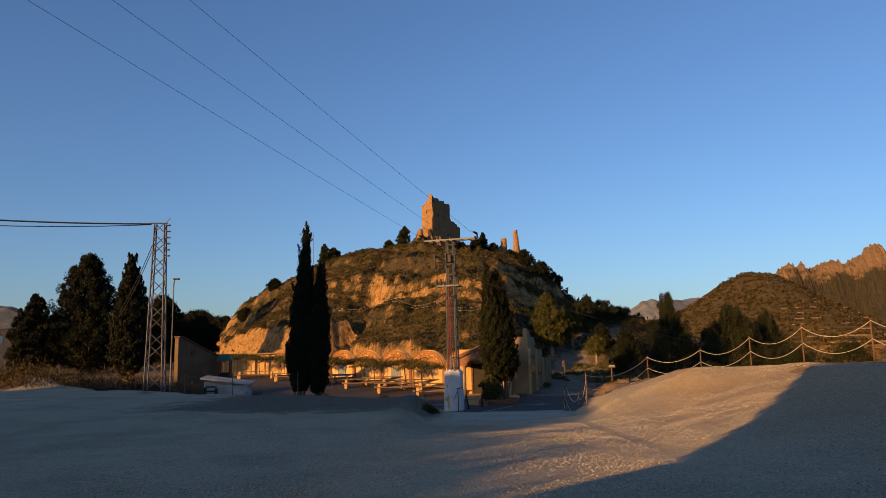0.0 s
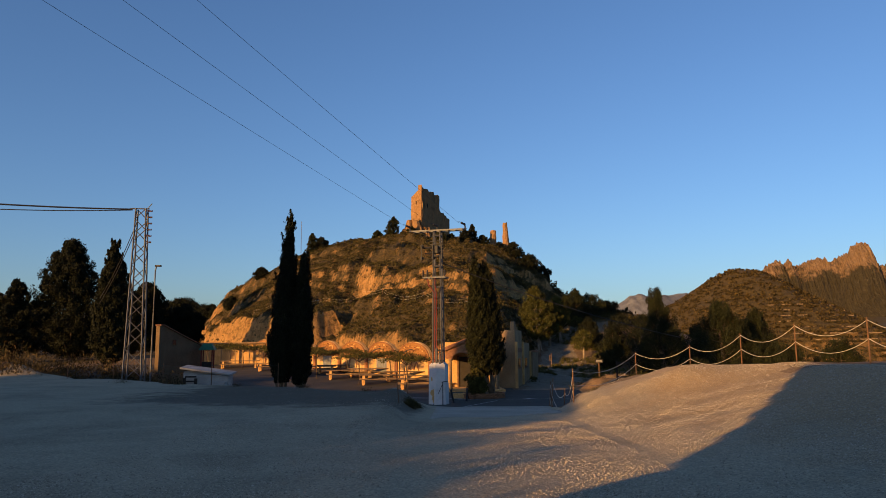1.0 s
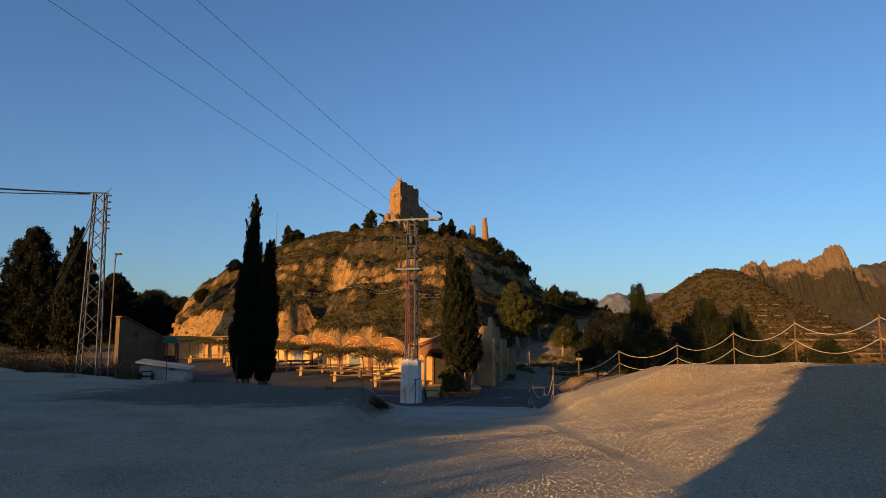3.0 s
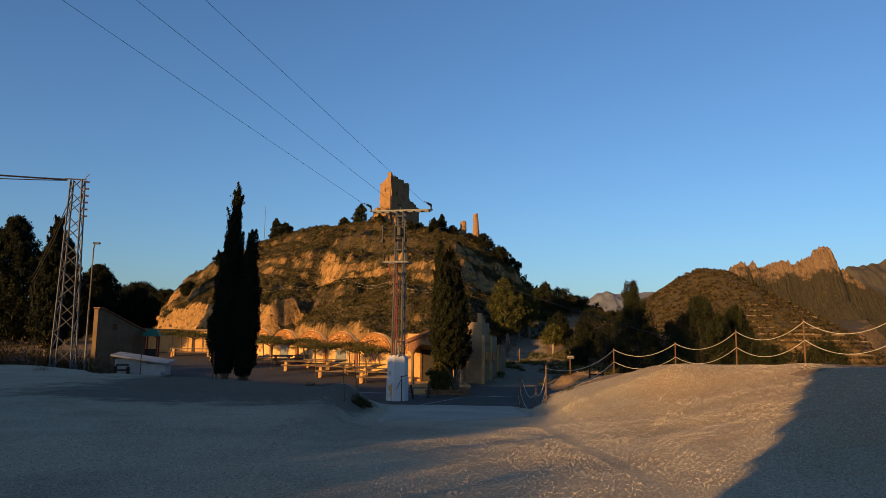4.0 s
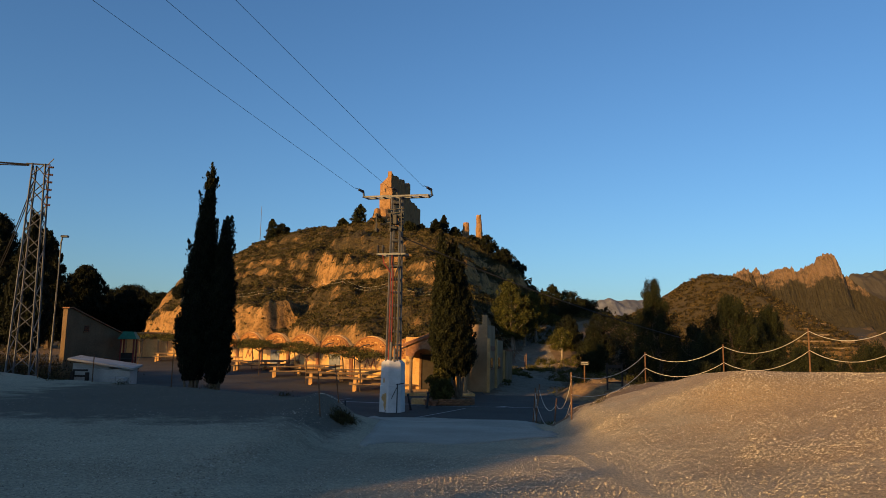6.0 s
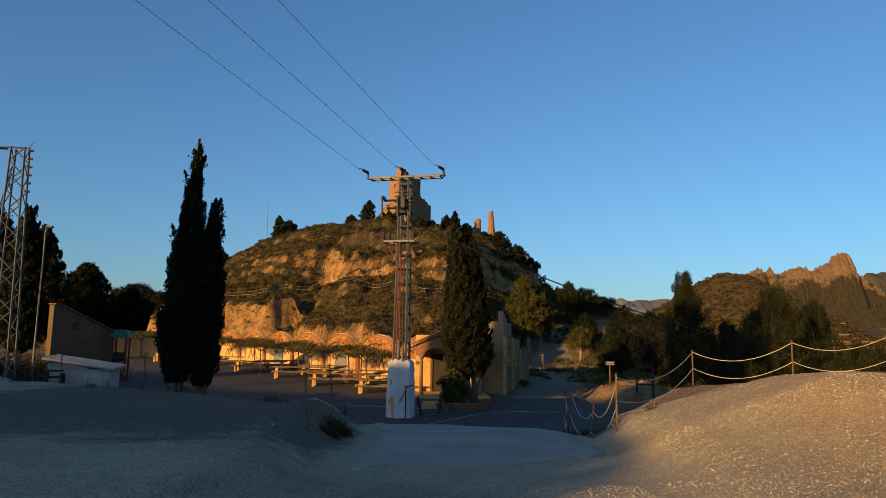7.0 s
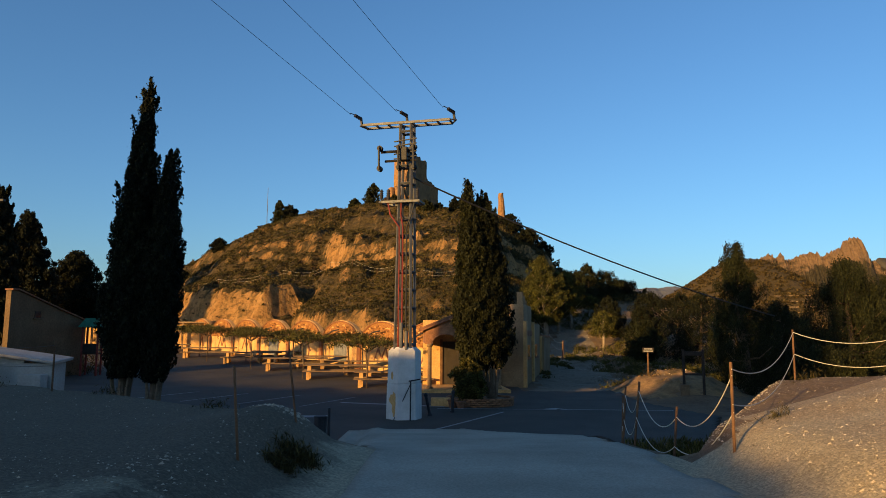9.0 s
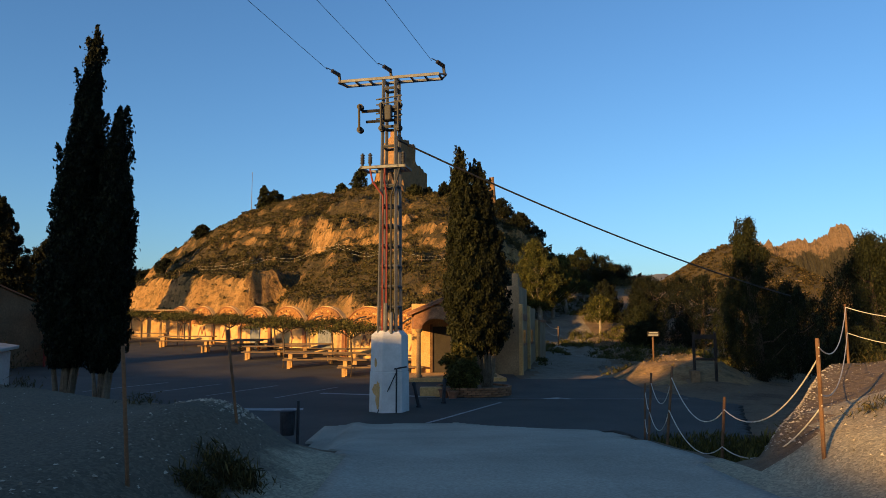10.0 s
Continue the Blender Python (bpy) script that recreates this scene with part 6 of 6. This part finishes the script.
# gravel: loose stones on the lot
def stones(name, x, y, size, material, label, sink=0.3, sides=3):
    rng = np.random.default_rng(len(x))
    n = len(x)
    z = ground_z(x, y)
    ring = np.arange(sides) * math.tau / sides
    base = np.concatenate([np.stack([np.cos(ring), np.sin(ring), 0 * ring], 1), [(0.12, 0.06, 0.75)]])
    a = rng.uniform(0, math.tau, n)
    ca, sa = np.cos(a), np.sin(a)
    st = rng.uniform(0.6, 1.4, (n, 3))
    B = base[None] * st[:, None, :] * size[:, None, None]
    if sides > 3:
        B = B * rng.uniform(0.7, 1.25, (n, sides + 1, 1))
    B = np.stack([B[..., 0] * ca[:, None] - B[..., 1] * sa[:, None], B[..., 0] * sa[:, None] + B[..., 1] * ca[:, None], B[..., 2]], -1)
    B[:, :, 2] -= (sink * size)[:, None]
    V = (B + np.stack([x, y, z], 1)[:, None, :]).reshape(-1, 3)
    i = np.arange(n)[:, None] * (sides + 1)
    F = np.concatenate([i + (k, (k + 1) % sides, sides) for k in range(sides)])
    return tagged(new(name, mesh_of(name, V, F, material)), label, "stones", kind="stuff")


def stone_material():
    m, nt, b = nodes_of("loose_stones", 0.9)
    geo = nt.nodes.new("ShaderNodeNewGeometry")
    col = ramp(nt, geo.outputs["Random Per Island"], [(0.0, (0.15, 0.125, 0.09)), (0.5, (0.31, 0.265, 0.195)), (1.0, (0.45, 0.39, 0.30))]).outputs["Color"]
    nt.links.new(col, b.inputs["Base Color"])
    return m


M_STONES = stone_material()
rng = np.random.default_rng(3)
m = 330000
yy = 0.8 + 19 * rng.uniform(0, 1, m) ** 1.35
xx = rng.uniform(-5.0, 10.0, m)
clump = wob(xx, yy, 0.8, 2) + 0.6 * wob(xx, yy, 0.3, 4)
lane = np.exp(-((np.abs(xx - 0.75) - 0.75) / 0.3) ** 2)
ok = rng.uniform(size=m) < 0.62 + 0.40 * clump - 0.35 * lane
far = 70000
xx = np.concatenate([xx[ok], rng.uniform(-16, 10, far)])
yy = np.concatenate([yy[ok], rng.uniform(3, 28, far)])
ok = (yy < rim_y(xx)) & ((yy < edge_y(xx)) | (xx < 4.2)) & ~((yy > 17) & (xx > -0.8) & (xx < 4.0)) & (xx < 10) & ~((xx < -0.6) & (yy > 15.5) & (rng.uniform(size=len(xx)) < 0.85))
xx, yy = xx[ok], yy[ok]
sz = 0.007 + 0.016 * rng.uniform(0, 1, len(xx)) ** 2.2 * (1 + 0.6 * (rng.uniform(size=len(xx)) < 0.05))
stones("gravel_stones", xx, yy, sz, M_STONES, "loose pale gravel stones strewn over the lot")
m = 520
xx = np.concatenate([rng.uniform(-2.4, -0.9, m - 260), rng.normal(size=260) * 0.28 - 1.75])
yy = np.concatenate([rng.uniform(19, 25.5, m - 260), rng.normal(size=260) * 0.25 + 23.4])
sz = np.concatenate([rng.uniform(0.006, 0.018, m - 260), 0.008 + 0.032 * rng.uniform(0, 1, 260) ** 3])
stones("rubble", xx, yy, sz, M_STONES, "pale rubble heaped beside the ramp", 0.45, 6)
m = 9000
xx, yy = rng.uniform(4.4, 10.2, m), rng.uniform(14, 28, m)
ok = (yy < edge_y(xx) + 0.3) & (wob(xx, yy, 1.1, 3) > -0.35)
stones("bank_gravel", xx[ok], yy[ok], 0.006 + 0.014 * rng.uniform(0, 1, ok.sum()) ** 3, M_STONES, "coarse gravel and clods on the sloping bank", 0.35, 5)
m = 2200
t = rng.uniform(0, 1, m)
xx = 4.4 + t * 4.2
yy = edge_y(xx) + rng.normal(size=m) * 0.45 + 0.5
stones("bank_stones", xx, yy, rng.uniform(0.008, 0.024, m), M_STONES, "stones breaking out of the cut bank", 0.35, 6)

m = 900
xx, yy = rng.normal(size=m) * 1.2 + 10.4, rng.normal(size=m) * 1.7 + 44.6
ok = wob(xx, yy, 0.9, 12) > -0.2
stones("soil_clods", xx[ok], yy[ok], 0.015 + 0.10 * rng.uniform(0, 1, ok.sum()) ** 3, M_SOIL, "ochre clods breaking out of the bank by the sign", 0.4, 6)
m = 5200
xx, yy = rng.uniform(4.5, 15.5, m), rng.uniform(45.5, 82, m)
ok = (wob(xx, yy, 2.0, 6) + 0.5 * wob(xx, yy, 0.7, 8) > -0.1) & (xx > 9.6 - 0.07 * (yy - 46))
stones("track_stones", xx[ok], yy[ok], rng.uniform(0.02, 0.14, ok.sum()) ** 1.3, M_STONES, "stones and clods along the dirt track")
cs = []
for k in range(1000):
    x, y = rng.uniform(6, 17), rng.uniform(48, 84)
    if wob(np.array(x), np.array(y), 2.4, 9) < 0.0:
        continue
    r = rng.uniform(0.12, 0.4)
    q = rng.normal(size=(70, 3)) * (r * 0.6, r * 0.6, r * 0.5)
    p = np.array([x, y, 0]) + q
    p[:, 2] = ground_z(p[:, 0], p[:, 1]) + np.abs(q[:, 2])
    cs.append(p)
v, f = blades(rng, np.concatenate(cs), 0.05, 1.2, 3.0)
tagged(new("track_scrub", mesh_of("track_scrub", v, f, M_VINE)), "low green tufts and scrub beside the dirt track", "scrub", kind="stuff")

# painted line and parking marks on the asphalt
M_PAINT = surface("worn_white_paint", (0.20, 0.20, 0.20), (0.34, 0.34, 0.33), 3, 40, 0.8, bump=0.1)
def stripe(name, pts, width, label):
    V, F = [], []
    for k, (x, y) in enumerate(pts):
        d = Vector(pts[min(k + 1, len(pts) - 1)]) - Vector(pts[max(k - 1, 0)])
        nrm = Vector((-d.y, d.x)).normalized() * width / 2
        for sgn in (1, -1):
            px, py = x + sgn * nrm.x, y + sgn * nrm.y
            V.append((px, py, G(px, py) + 0.062))
        if k:
            F.append((2 * k - 2, 2 * k - 1, 2 * k + 1, 2 * k))
    return tagged(new(name, mesh_of(name, V, F, M_PAINT)), label, "road marking", kind="structure")


stripe("trim_line", [(0.2 + 0.5 * k, 37.6 - 0.01 * k) for k in range(17)], 0.12, "worn white line across the asphalt road")
stripe("trim_line", [(0.3 + 0.16 * k, 32.0 + 0.35 * k) for k in range(14)], 0.10, "worn white line beside the bollards")
for q in range(4):
    stripe("trim_line", [(-4.6 - q * 2.4 + 0.14 * k, 38.0 + q * 0.8 + 0.4 * k) for k in range(11)], 0.09, "faint parking line on the plaza")

# pale worn patches on the plaza asphalt
stripe("trim_patch", [(-5.2 + 0.3 * k, 34.9 + 0.05 * math.sin(k)) for k in range(8)], 0.55, "pale worn patch in the asphalt")
stripe("trim_patch", [(-3.4 + 0.35 * k, 39.6 - 0.12 * k) for k in range(12)], 0.30, "pale worn strip across the plaza asphalt")

# ---- scattered houses far off ----
def far_house(x, y, w, d, h, rz):
    t = thing("far_house", (x, y, G(x, y)), "small pale house among trees across the valley", "house", "houses across the valley", rz)
    w, d, h = w * 0.55, d * 0.55, h * 0.6
    bm = bmesh.new()
    box(bm, -w / 2, w / 2, -d / 2, d / 2, -3, h, 0.05)
    part("wall", bm, M_WHITE, t)
    part("roof", slab([(-w / 2 - 0.4, h), (w / 2 + 0.4, h), (0, h + w * 0.22)], -d / 2 - 0.3, d / 2 + 0.3), M_TILE, t)
    for k in (-1, 1):
        bm = bmesh.new()
        box(bm, k * w * 0.25 - 0.5, k * w * 0.25 + 0.5, -d / 2 - 0.06, -d / 2 + 0.02, h * 0.45, h * 0.8)
        part("window", bm, GLASS_DARK, t)


for x, y, w, d, h, a in ((178, 300, 8, 7, 5, 20), (192, 318, 9, 7, 4.5, -15), (205, 330, 7, 6, 5, 40), (186, 345, 8, 6, 5, 5), (222, 352, 9, 7, 5, -30), (170, 282, 7, 6, 4, 10), (214, 300, 8, 6, 4, 25),
                         (-178, 240, 9, 8, 6, 15), (-186, 255, 8, 8, 7, -10), (-170, 262, 9, 7, 6, 30), (-195, 270, 10, 8, 8, 5), (-165, 235, 8, 7, 5, -20)):
    far_house(x, y, w, d, h, a)

# unseen low brush added on the bank behind the lot to break evening light
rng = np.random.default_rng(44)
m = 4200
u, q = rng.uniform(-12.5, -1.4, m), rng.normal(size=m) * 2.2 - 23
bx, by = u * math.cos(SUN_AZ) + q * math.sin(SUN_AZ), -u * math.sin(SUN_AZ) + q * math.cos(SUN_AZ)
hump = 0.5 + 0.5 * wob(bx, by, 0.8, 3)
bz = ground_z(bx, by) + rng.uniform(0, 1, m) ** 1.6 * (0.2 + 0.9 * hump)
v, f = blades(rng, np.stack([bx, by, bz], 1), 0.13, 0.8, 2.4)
tagged(new("shade_brush", mesh_of("shade_brush", v, f, M_SCRUB)), "unseen dry brush added behind the lot to break light", "scrub", kind="stuff")
